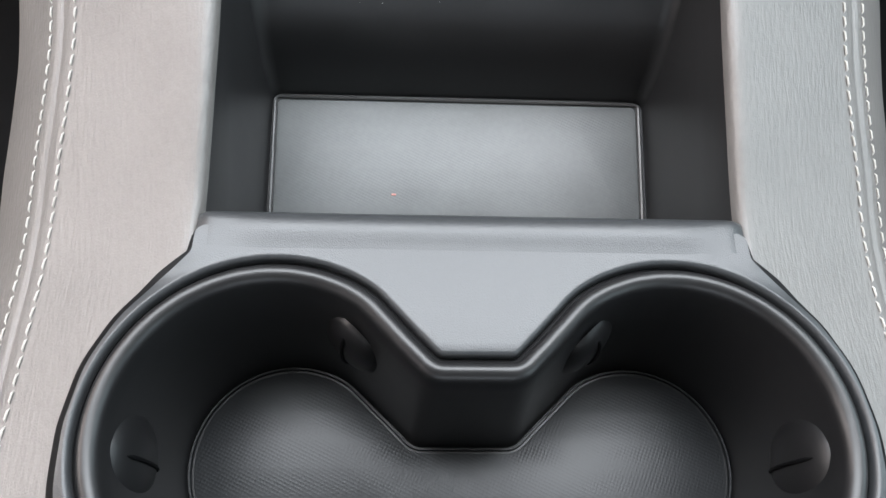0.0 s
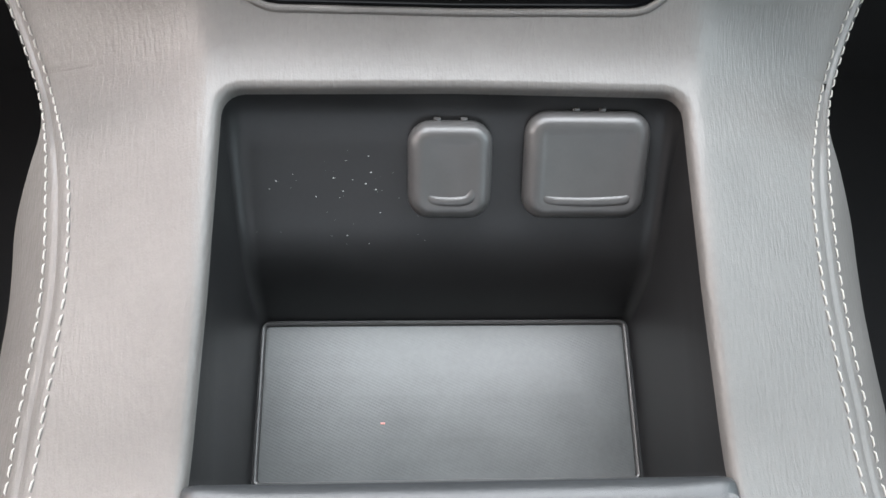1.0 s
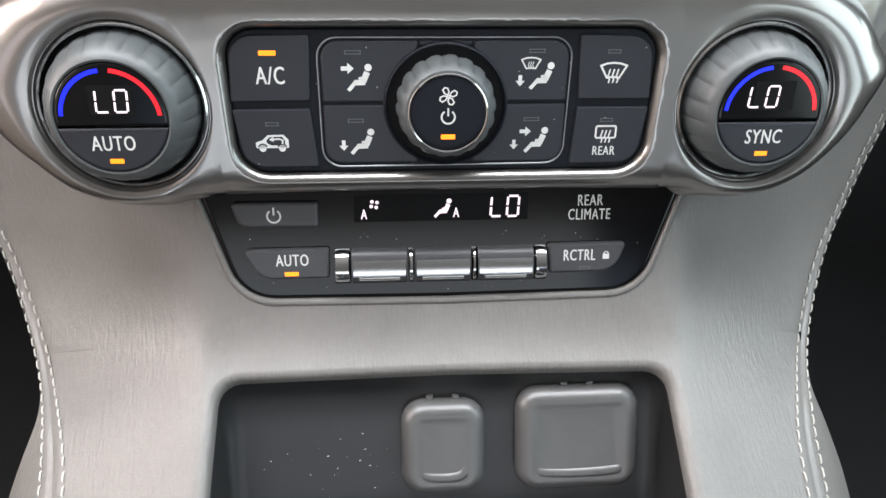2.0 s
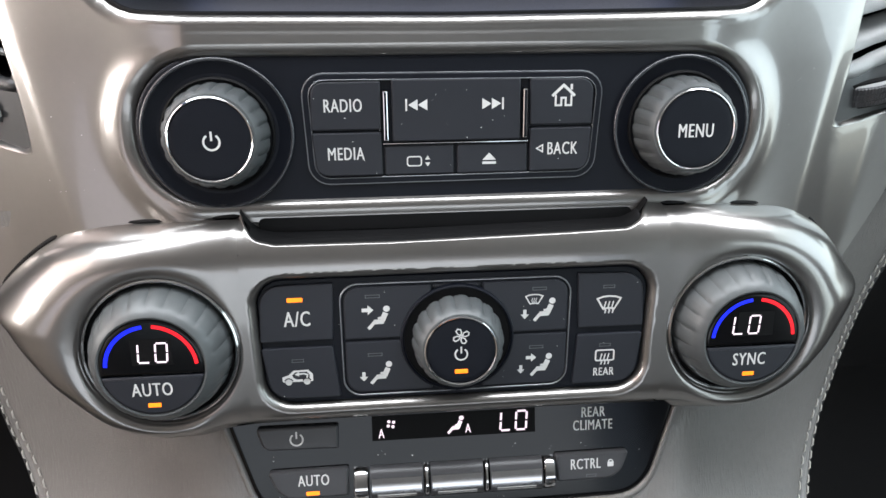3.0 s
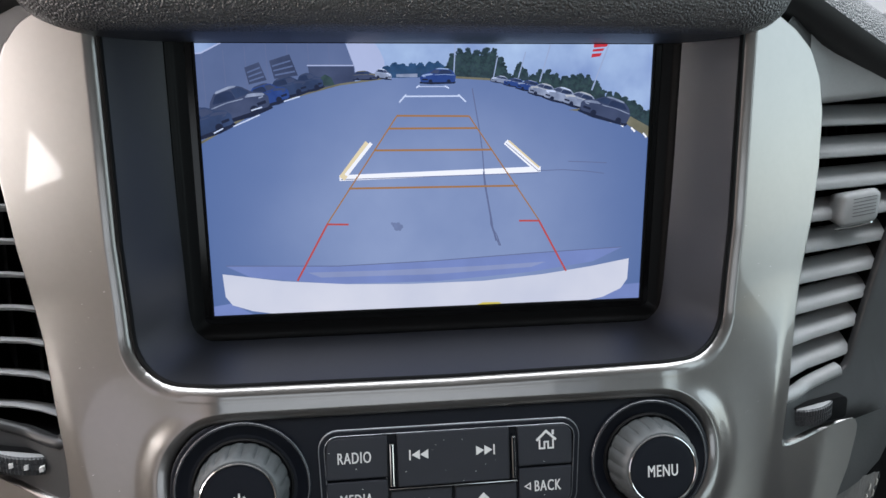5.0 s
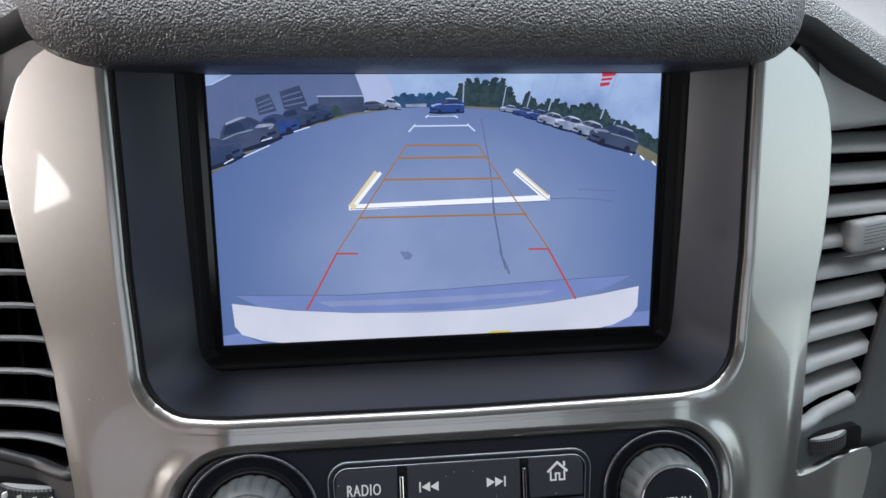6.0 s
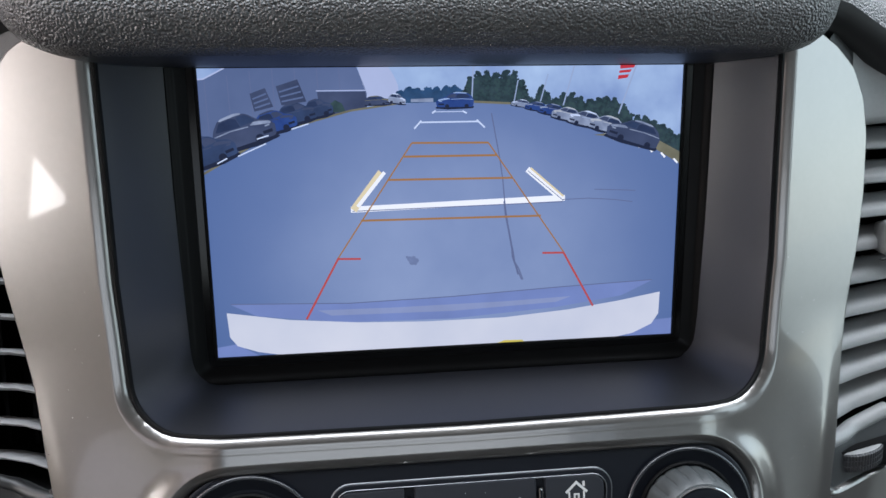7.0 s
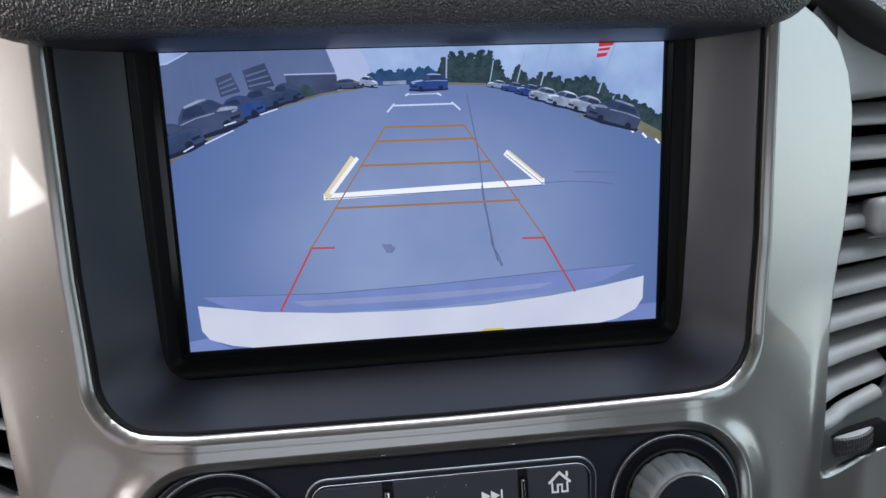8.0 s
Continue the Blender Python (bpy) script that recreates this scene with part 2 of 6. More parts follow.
def material(name, color, rough=0.5, metal=0.0, grain=(), stain=0.0, stain_scale=40.0, coat=0.0, coat_rough=0.12, spec=0.5, emit=0.0, tint=None, mottled=0.0):
    """A node material. grain: bump layers of (kind, scale, strength, height in metres). stain: how far broad noise changes the colour and the gloss."""
    m = bpy.data.materials.new(name)
    m.use_nodes = True
    t = m.node_tree
    b = t.nodes["Principled BSDF"]
    b.inputs["Roughness"].default_value, b.inputs["Metallic"].default_value = rough, metal
    b.inputs["Coat Weight"].default_value, b.inputs["Coat Roughness"].default_value = coat, coat_rough
    b.inputs["Specular IOR Level"].default_value = spec
    where = t.nodes.new("ShaderNodeTexCoord").outputs["Object"]
    base = (*color, 1)
    b.inputs["Base Color"].default_value = base
    if emit:
        b.inputs["Emission Color"].default_value, b.inputs["Emission Strength"].default_value = base, emit
    if stain:
        broad = t.nodes.new("ShaderNodeTexNoise")
        broad.inputs["Scale"].default_value, broad.inputs["Detail"].default_value = stain_scale, 6
        fine = t.nodes.new("ShaderNodeTexNoise")
        fine.inputs["Scale"].default_value, fine.inputs["Detail"].default_value = stain_scale * 14, 3
        both = t.nodes.new("ShaderNodeMath")
        both.operation = "MULTIPLY_ADD"
        both.inputs[1].default_value = 0.45
        mix = t.nodes.new("ShaderNodeMix")
        mix.data_type = "RGBA"
        lo, hi = [tuple(c * f for c in color) + (1,) for f in (1 - stain, 1 + stain)]
        mix.inputs[6].default_value, mix.inputs[7].default_value = lo, hi if tint is None else (*tint, 1)
        for n in (broad, fine):
            t.links.new(where, n.inputs["Vector"])
        t.links.new(fine.outputs["Fac"], both.inputs[0])
        t.links.new(broad.outputs["Fac"], both.inputs[2])
        spread = t.nodes.new("ShaderNodeMapRange")
        spread.inputs[1].default_value, spread.inputs[2].default_value = 0.4, 1.05
        t.links.new(both.outputs[0], spread.inputs[0])
        t.links.new(spread.outputs[0], mix.inputs[0])
        t.links.new(mix.outputs[2], b.inputs["Base Color"])
        if emit:
            t.links.new(mix.outputs[2], b.inputs["Emission Color"])
        gloss = t.nodes.new("ShaderNodeMapRange")
        gloss.inputs[1].default_value, gloss.inputs[2].default_value = 0.3, 1.1
        gloss.inputs[3].default_value, gloss.inputs[4].default_value = rough * (1 - 0.5 * stain), min(1, rough * (1 + 0.5 * stain))
        t.links.new(both.outputs[0], gloss.inputs[0])
        t.links.new(gloss.outputs[0], b.inputs["Roughness"])
    last = None
    for kind, scale, strength, high in grain:
        if kind == "brushed":
            stretch = t.nodes.new("ShaderNodeMapping")
            stretch.inputs["Scale"].default_value = (0.03, 1, 1)
            t.links.new(where, stretch.inputs["Vector"])
            tex = t.nodes.new("ShaderNodeTexNoise")
            t.links.new(stretch.outputs[0], tex.inputs["Vector"])
            out = tex.outputs["Fac"]
        elif kind == "wrinkle":
            stretch = t.nodes.new("ShaderNodeMapping")
            stretch.inputs["Scale"].default_value = (1, 0.21, 0.21)
            t.links.new(where, stretch.inputs["Vector"])
            tex = t.nodes.new("ShaderNodeTexNoise")
            tex.inputs["Detail"].default_value = 3
            t.links.new(stretch.outputs[0], tex.inputs["Vector"])
            out = tex.outputs["Fac"]
        elif kind == "weave":
            turn = t.nodes.new("ShaderNodeMapping")
            turn.inputs["Rotation"].default_value = (0, 0, radians(25))
            t.links.new(where, turn.inputs["Vector"])
            tex = t.nodes.new("ShaderNodeTexVoronoi")
            tex.inputs["Randomness"].default_value = 0.0
            t.links.new(turn.outputs[0], tex.inputs["Vector"])
            out = tex.outputs["Distance"]
        elif kind == "pebble":
            tex = t.nodes.new("ShaderNodeTexVoronoi")
            tex.feature = "SMOOTH_F1"
            tex.inputs["Smoothness"].default_value = 0.35
            bend = t.nodes.new("ShaderNodeTexNoise")
            bend.inputs["Scale"].default_value = scale * 1.3
            t.links.new(where, bend.inputs["Vector"])
            add = t.nodes.new("ShaderNodeVectorMath")
            add.operation = "MULTIPLY_ADD"
            add.inputs[1].default_value = (0.35 / scale,) * 3
            t.links.new(bend.outputs["Color"], add.inputs[0])
            t.links.new(where, add.inputs[2])
            t.links.new(add.outputs[0], tex.inputs["Vector"])
            out = tex.outputs["Distance"]
        elif kind == "crease":
            stretch = t.nodes.new("ShaderNodeMapping")
            stretch.inputs["Scale"].default_value = (1.0, 0.42, 0.6)
            stretch.inputs["Rotation"].default_value = (0, 0, radians(12))
            t.links.new(where, stretch.inputs["Vector"])
            tex = t.nodes.new("ShaderNodeTexVoronoi")
            tex.feature = "DISTANCE_TO_EDGE"
            t.links.new(stretch.outputs[0], tex.inputs["Vector"])
            cut = t.nodes.new("ShaderNodeMapRange")
            cut.inputs[2].default_value = 0.12
            t.links.new(tex.outputs["Distance"], cut.inputs[0])
            out = cut.outputs[0]
        else:
            tex = t.nodes.new("ShaderNodeTexNoise")
            tex.inputs["Detail"].default_value = 4
            t.links.new(where, tex.inputs["Vector"])
            out = tex.outputs["Fac"]
        tex.inputs["Scale"].default_value = scale
        bump = t.nodes.new("ShaderNodeBump")
        bump.inputs["Strength"].default_value, bump.inputs["Distance"].default_value = strength, high
        bump.invert = kind == "pebble"
        t.links.new(out, bump.inputs["Height"])
        if last:
            t.links.new(last.outputs[0], bump.inputs["Normal"])
        last = bump
    if last:
        t.links.new(last.outputs[0], b.inputs["Normal"])
    return m


SILVER = material("satin_silver_paint", (0.226, 0.215, 0.206), 0.28, 0.9, [], 0.05, 30, coat=0.9, coat_rough=0.035)
CHROME = material("bright_chrome", (0.60, 0.60, 0.61), 0.10, 1.0)
SOFTCHROME = material("satin_chrome", (0.55, 0.55, 0.56), 0.22, 1.0, [], 0.05, 200)
LEATHER = material("grey_console_leather", (0.140, 0.132, 0.125), 0.40, 0.0, [("wrinkle", 900, 0.62, 0.0005), ("pebble", 1500, 0.22, 0.0002), ("noise", 2600, 0.2, 0.00012), ("noise", 60, 0.08, 0.0016)], 0.12, 35, spec=0.55)
GRAINED = material("pebbled_dash_skin", (0.064, 0.064, 0.066), 0.36, 0.0, [("pebble", 1300, 1.0, 0.0007), ("noise", 3000, 0.2, 0.0001)], 0.12, 60, spec=0.7)
DARKSKIN = material("dark_side_leather", (0.038, 0.038, 0.038), 0.5, 0.0, [("crease", 700, 0.25, 0.0002), ("noise", 2600, 0.2, 0.0001)], 0.1, 40)
PLASTIC = material("dark_grained_plastic", (0.022, 0.023, 0.026), 0.46, 0.0, [("noise", 4200, 0.35, 0.00012)], 0.15, 50)
BINPLASTIC = material("bin_plastic", (0.015, 0.015, 0.0155), 0.38, 0.0, [("noise", 3800, 0.3, 0.0001)], 0.2, 45, spec=0.5)
BRIDGE = material("grey_satin_plastic", (0.034, 0.036, 0.038), 0.31, 0.0, [("noise", 2600, 0.6, 0.00016)], 0.08, 45)
RUBBER = material("ribbed_rubber_mat", (0.095, 0.10, 0.10), 0.46, 0.0, [("weave", 900, 0.45, 0.00025), ("noise", 1500, 0.15, 0.0001)], 0.2, 40, spec=0.7)
COVER = material("grey_cover_plastic", (0.066, 0.0645, 0.064), 0.34, 0.0, [("noise", 5200, 0.4, 0.0001)], 0.1, 120, spec=0.7)
BUTTON = material("soft_touch_button", (0.0105, 0.0118, 0.0168), 0.42, 0.0, [("noise", 6000, 0.3, 0.00006)], 0.1, 150, spec=0.42)
FASCIA = material("black_fascia", (0.0045, 0.0056, 0.0092), 0.42, 0.0, [("noise", 6000, 0.3, 0.00006)], 0.1, 120, spec=0.17)
BEZEL = material("satin_screen_frame", (0.0016, 0.0016, 0.002), 0.34, 0.0, [], 0.1, 90, spec=0.12)
REARKEY = material("dark_satin_key", (0.038, 0.038, 0.041), 0.36, 0.0, [("noise", 5200, 0.2, 0.00005)], 0.1, 120, spec=0.4)
VENTBODY = material("vent_housing_plastic", (0.018, 0.0185, 0.0195), 0.44, 0.0, [("noise", 4200, 0.35, 0.0001)], 0.15, 50, spec=0.5)
CUPMAT = material("dark_cup_mat", (0.0095, 0.0105, 0.0115), 0.40, 0.0, [("weave", 900, 0.35, 0.00025), ("noise", 1500, 0.2, 0.0002)], 0.25, 40, spec=0.4)
TAB = material("soft_black_rubber", (0.0085, 0.0085, 0.009), 0.42, 0.0, [("noise", 3800, 0.3, 0.0001)], 0.2, 60, spec=0.4)
CUPWALL = material("black_cup_plastic", (0.0095, 0.0095, 0.010), 0.36, 0.0, [("noise", 3800, 0.3, 0.0001)], 0.2, 45, spec=0.5)
GLOSS = material("piano_black", (0.003, 0.003, 0.0035), 0.12, 0.0, [], 0.1, 90, spec=0.25)
RINGBEAD = material("satin_black_ring", (0.012, 0.0135, 0.018), 0.24, 0.0, [("noise", 5000, 0.2, 0.00004)], 0.08, 120, spec=0.8)
KNOB = material("grey_knob_rubber", (0.058, 0.063, 0.065), 0.40, 0.0, [("noise", 5000, 0.3, 0.00006)], 0.08, 200)
RECESS = material("charcoal_screen_surround", (0.019, 0.0195, 0.023), 0.36, 0.0, [("noise", 5200, 0.45, 0.0001)], 0.1, 60, spec=0.6)
BLADE = material("vent_blade_plastic", (0.25, 0.254, 0.256), 0.42, 0.0, [("noise", 4500, 0.3, 0.0001)], 0.1, 60)
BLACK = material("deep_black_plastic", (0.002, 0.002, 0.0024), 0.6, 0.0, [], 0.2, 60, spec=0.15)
PRINT = material("white_print", (0.58, 0.58, 0.57), 0.5, 0.0, [], 0.04, 400)
KEYLINE = material("satin_grey_key_line", (0.20, 0.205, 0.215), 0.34, 0.9, [], 0.3, 60)
DIMPRINT = material("dim_grey_print", (0.10, 0.105, 0.11), 0.45, 0.0, [], 0.05, 400)
THREAD = material("pale_thread", (0.42, 0.40, 0.37), 0.7, 0.0, [("noise", 9000, 0.4, 0.0001)], 0.1, 500)
AMBER = material("amber_lamp", (1.0, 0.22, 0.005), 0.4, emit=0.9)
LIT = material("white_segments", (0.80, 0.66, 0.74), 0.4, emit=0.75)
BLUE = material("blue_arc_lamp", (0.0, 0.008, 0.9), 0.4, emit=0.8)
RED = material("red_arc_lamp", (0.8, 0.004, 0.012), 0.4, emit=0.75)
CARPET = material("black_carpet", (0.012, 0.012, 0.013), 0.95, 0.0, [("noise", 900, 0.8, 0.002)], 0.3, 60)
CLOTH = material("pale_headliner", (0.36, 0.355, 0.345), 0.9, 0.0, [("noise", 1200, 0.4, 0.0005)], 0.06, 20)
TRIMDARK = material("cabin_plastic", (0.06, 0.06, 0.062), 0.6, 0.0, [("noise", 900, 0.3, 0.0003)], 0.15, 15)
# unseen left wall only: pale tan chosen to reflect warm light onto the silver
TRIMBOUNCE = material("warm_bounce_trim", (0.44, 0.345, 0.28), 0.6, 0.0, [("noise", 900, 0.3, 0.0003)], 0.12, 15)
GROUND = material("parking_asphalt", (0.06, 0.06, 0.062), 0.9, 0.0, [("noise", 60, 0.6, 0.01)], 0.2, 2)
# emitter for the added panel that the left silver column mirrors as a triangle
GAPGLOW = material("gap_glow", (1.0, 0.97, 0.94), 0.9, emit=13.0)
DUST = material("pale_dust", (0.6, 0.6, 0.58), 0.9, 0.0, [], 0.1, 900)
LINT = material("pale_red_lint", (0.6, 0.3, 0.27), 0.9, 0.0, [], 0.1, 900)

# ---- cabin: closes the place and lets the daylight in ----


def slab(x0, x1, y0, y1, z0, z1):
    v = [(x, y, z) for z in (z0, z1) for x, y in ((x0, y0), (x1, y0), (x1, y1), (x0, y1))]
    return v, [(3, 2, 1, 0), (4, 5, 6, 7), (0, 1, 5, 4), (1, 2, 6, 5), (2, 3, 7, 6), (3, 0, 4, 7)]


def bored(a, b, rim, gap):
    """A wall piece from x = a to b with four corners (y, z) and a three-cornered gap through it; corner 0 of both lies at the top."""
    pts = rim + gap
    faces = [(0, 1, 5, 4), (1, 2, 6, 5), (2, 3, 6), (3, 0, 4, 6)]
    verts = [(x, y, z) for x in (a, b) for y, z in pts]
    both = faces + [tuple(i + 7 for i in reversed(q)) for q in faces]
    sides = [(i, (i + 1) % 4, (i + 1) % 4 + 7, i + 7) for i in range(4)] + [(4 + i, 4 + (i + 1) % 3, 11 + (i + 1) % 3, 11 + i) for i in range(3)]
    return verts, both + sides


def setting(name, geo, mat, label, smooth=0):
    return tagged(part(name, geo, mat, None, label, smooth), category="car interior", kind="structure")


setting("ground", slab(-60, 60, -60, 60, -0.60, -0.55), GROUND, "grey parking asphalt around the car")
setting("floor", slab(-0.80, 0.80, -1.90, 1.0, 0.10, 0.14), CARPET, "black carpet on the cabin floor")
setting("ceiling", slab(-0.80, 0.80, -1.90, 0.20, 1.46, 1.50), CLOTH, "pale grey cloth headliner over the cabin")
for side, n in ((-1, "wall_left"), (1, "wall_right")):
    a, b = sorted((side * 0.80, side * 0.86))
    sill = 0.88 if side < 0 else 0.78
    pillar = slab(a, b, -0.40, -0.12, sill, 1.44)
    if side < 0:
        # unseen gap, cut only to shape the triangle of light on the trim
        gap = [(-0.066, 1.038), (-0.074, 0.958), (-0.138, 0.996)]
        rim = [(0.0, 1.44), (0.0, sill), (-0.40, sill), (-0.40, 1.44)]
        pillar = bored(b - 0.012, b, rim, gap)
    setting(n, join(slab(a, b, -1.90, 1.0, 0.14, sill), slab(a, b, -1.90, 1.0, 1.44, 1.50), slab(a, b, -1.90, -0.84, sill, 1.44), pillar, slab(a, b, 0.52, 1.0, sill, 1.44)),
            TRIMBOUNCE if side < 0 else TRIMDARK, "unseen left door side, tan to bounce warm light" if side < 0 else "dark door trim below the side window")
# added glow outside the gap, brighter than the window lamps
setting("gap_glow_panel", slab(-1.10, -1.09, -0.30, 0.16, 0.80, 1.20), GAPGLOW, "unseen glowing panel added behind the pillar gap for a triangular reflection")
setting("wall_rear", join(slab(-0.80, 0.80, -1.96, -1.90, 0.14, 1.00), slab(-0.80, 0.80, -1.96, -1.90, 1.44, 1.50)), TRIMDARK, "dark rear wall below the back window")
setting("wall_front", slab(-0.80, 0.80, 0.94, 1.0, 0.14, 1.00), TRIMDARK, "dark bulkhead behind the dashboard")
setting("dash_top", slab(-0.80, 0.80, 0.375, 0.94, 0.900, 0.930), TRIMDARK, "dark dashboard top below the windscreen")
setting("footwell_wall", slab(-0.80, 0.80, 0.62, 0.66, 0.14, 0.900), CARPET, "black footwell behind the console")

# ---- centre console: leather skin, seams and stitches ----


def smooth01(t):
    t = max(0.0, min(1.0, t))
    return t * t * (3 - 2 * t)


def elevation(s):
    a = -6 + 19.5 * smooth01((s + 18) / 40)
    a += 40.5 * smooth01((s - 120) / 46)
    return radians(a + 8 * smooth01((s - 166) / 60))


LINE = {0: (0.0264, 0.6657)}
for s in range(0, 420):
    y, z = LINE[s]
    e = elevation(s + 0.5)
    LINE[s + 1] = (y + math.cos(e) * 0.001, z + math.sin(e) * 0.001)
for s in range(0, -260, -1):
    y, z = LINE[s]
    e = elevation(s - 0.5)
    LINE[s - 1] = (y - math.cos(e) * 0.001, z - math.sin(e) * 0.001)


SEAM = ((-140, 139, 22), (-60, 134, 21.5), (0, 132.8, 21), (20, 132.2, 21.2), (40, 130.6, 21.4), (60, 129.4, 21.5), (80, 129.9, 22.4), (90, 130.6, 23), (105, 132.4, 24.7), (115, 134.8, 26), (125, 139, 31), (135, 146, 39), (145, 155.6, 47),
        (155, 163.6, 52), (165, 169.8, 54), (181, 173.4, 52), (205, 179, 47), (228, 187, 43), (255, 195, 40), (290, 205, 38))


def seam_at(s, k):
    for a, b in zip(SEAM, SEAM[1:]):
        if s <= b[0]:
            return a[k] + (b[k] - a[k]) * (s - a[0]) / (b[0] - a[0])
    return SEAM[-1][k]


def seam(s, x=1):
    return (seam_at(s - 4, 1) + seam_at(s, 1) + seam_at(s + 4, 1)) / 3 + (0.0 if x > 0 else 1.0 + 1.5 * smooth01((s - 60) / 50))


def shoulder(x, s):
    t = max(0.0, (abs(x) - 79) / (seam(s, x) - 79))
    deep = (seam_at(s - 4, 2) + seam_at(s, 2) + seam_at(s + 4, 2)) / 3
    k = deep * 1.06 * min(t, 1.0) ** 2 / (min(t, 1.0) + 0.06)
    e = max(0.0, abs(x) - seam(s, x))
    return k + 0.55 * e + 0.45 * e * e / (e + 6) + 0.012 * max(0.0, e - 12) ** 2


def HIDE(x, s, w=0.0):
    k = math.floor(s)
    f = s - k
    (y0, z0), (y1, z1) = LINE[k], LINE[k + 1]
    e = elevation(s)
    h = (w - shoulder(x, s)) * 0.001
    return (x * 0.001, y0 + (y1 - y0) * f - math.sin(e) * h, z0 + (z1 - z0) * f + math.cos(e) * h)


def groove(x, s):
    return -1.1 * math.exp(-((seam(s, x) - abs(x)) / 1.3) ** 2)


def across(right):
    """Mirrors the right seam's outline to the left, where the seam lies a little further out."""
    return right + [(-seam(v, -1) if abs(u - seam(v)) < 1e-6 else -u, v) for u, v in reversed(right)]


def half_to_full(half):
    return [(u, v) for u, v in half] + [(-u, v) for u, v in reversed(half)]


console = thing("centre_console", (0, 0.05, 0.14), "grey leather centre console with pale double stitching", "console")
MOUTH = half_to_full(rounded([(0.01, -112), (60, -112, 20), (98, -95, 30), (106.5, -74, 40), (107, -56, 40), (104.5, -39, 40), (98, -25, 40), (88, -13.5, 30),
                              (81.6, -7, 4), (81.2, 1, 3), (79.2, 60, 200), (78.2, 127.6, 10), (0.01, 128.6)], 5, 3, False))
edge = [(seam(s), s) for s in range(-140, 139, 6)] + [(seam(138), 138)]
outer = across([(x / 4, -140) for x in range(0, int(seam(-140)) * 4, 40)][1:] + edge + [(x, 138) for x in range(130, 0, -10)])
part("leather_top", sheet(HIDE, outer, MOUTH, (0, 20), groove, 16, [(0.5, 0.1), (1.3, 0.45), (2.1, 1.3), (2.6, 2.6), (2.7, 5.0)]), LEATHER, console, "grained grey leather round the bin")

S166 = HIDE(0, 166)
REAR0 = 166 - ((S166[1] - 0.184) * math.sin(radians(36)) + (S166[2] - 0.722) * math.cos(radians(36))) * 1000
FASCIA_OUT = rounded([(-82, 26), (-78, 14, 6), (-67.5, -20.0, 15), (0, -20.6, 300), (67, -19.8, 15), (78, 14, 6), (82, 26)], 6, 3)
hole = [(u, v + REAR0) for u, v in inset(FASCIA_OUT, -2.6)]
edge = [(seam(s), s) for s in range(138, 259, 3)]
outer = across([(x, 138) for x in range(5, 140, 8)] + edge + [(x, 258) for x in range(190, 0, -10)])
part("leather_front", sheet(HIDE, outer, hole, (0, REAR0 + 2), groove, 14, [(0.4, -0.45), (1.0, -0.8), (1.7, -0.7), (2.3, 0.1), (2.7, 1.4), (2.8, 4.0)]), LEATHER, console, "grained grey leather below the climate controls")
for side in (-1, 1):
    line = [(seam(q / 2, side), q / 2) for q in range(-280, 517, 3)]
    rows = []
    for d in (0, 0.7, 1.5, 2.6, 4, 6, 9, 13, 17, 21, 25, 29):
        lp = []
        for x, q in line:
            k = d * (0.10 + 0.90 * (1 - smooth01((q - 85) / 50)))
            lp.append(HIDE(side * (x + k), q, -1.1 * math.exp(-(k / 1.3) ** 2)))
        rows.append(lp)
    part("leather_side", loft(rows, closed=False), LEATHER, console, "grey leather console flank")
    low = [[(x + side * dx, y, z - dz) for x, y, z in rows[-1]] for dx, dz in ((0, 0), (0.0015, 0.003), (0.002, 0.02), (0.006, 0.36))]
    part("console_skirt", loft(low, closed=False), CARPET, console, "black carpeted console side")

# stitches: one short thread repeated along both sides of each seam
STITCH = mesh_from("stitch", *tube([(0, -0.0020, -0.0002), (0, -0.0012, 0.0003), (0, 0.0012, 0.0003), (0, 0.0020, -0.0002)], 0.00036, 6), THREAD)
for side in (-1, 1):
    for off in (-5.1, 5.1):
        path = []
        for q in range(-160, 512):
            x, s0 = seam(q / 2, side), q / 2
            d1 = Vector((seam(s0 + 0.5, side) - x, 0.5)).normalized()
            nx, ns = d1.y, -d1.x
            k = off * (0.45 + 0.55 * (1 - smooth01((s0 - 95) / 45)))
            path.append((side * (x + nx * k), s0 + ns * k))
        spots = [Vector(HIDE(x, q, 0.15)) for x, q in path]
        run = 0.0
        for i in range(1, len(spots) - 1):
            run += (spots[i] - spots[i - 1]).length
            if run < 0.00475:
                continue
            run = 0.0
            p = spots[i]
            ahead = (spots[i + 1] - spots[i - 1]).normalized()
            r = Vector(HIDE(path[i][0] + side * 0.8, path[i][1], 0.15))
            up = (r - p).cross(ahead) * side
            up.normalize()
            m = Matrix((ahead.cross(up), ahead, up)).transposed().to_4x4()
            ob = new("stitch", STITCH)
            ob.parent = console
            ob.matrix_basis = Matrix.Translation(p - console.location) @ m @ pose(0, 0, 0, 0, 0, 7 * side)

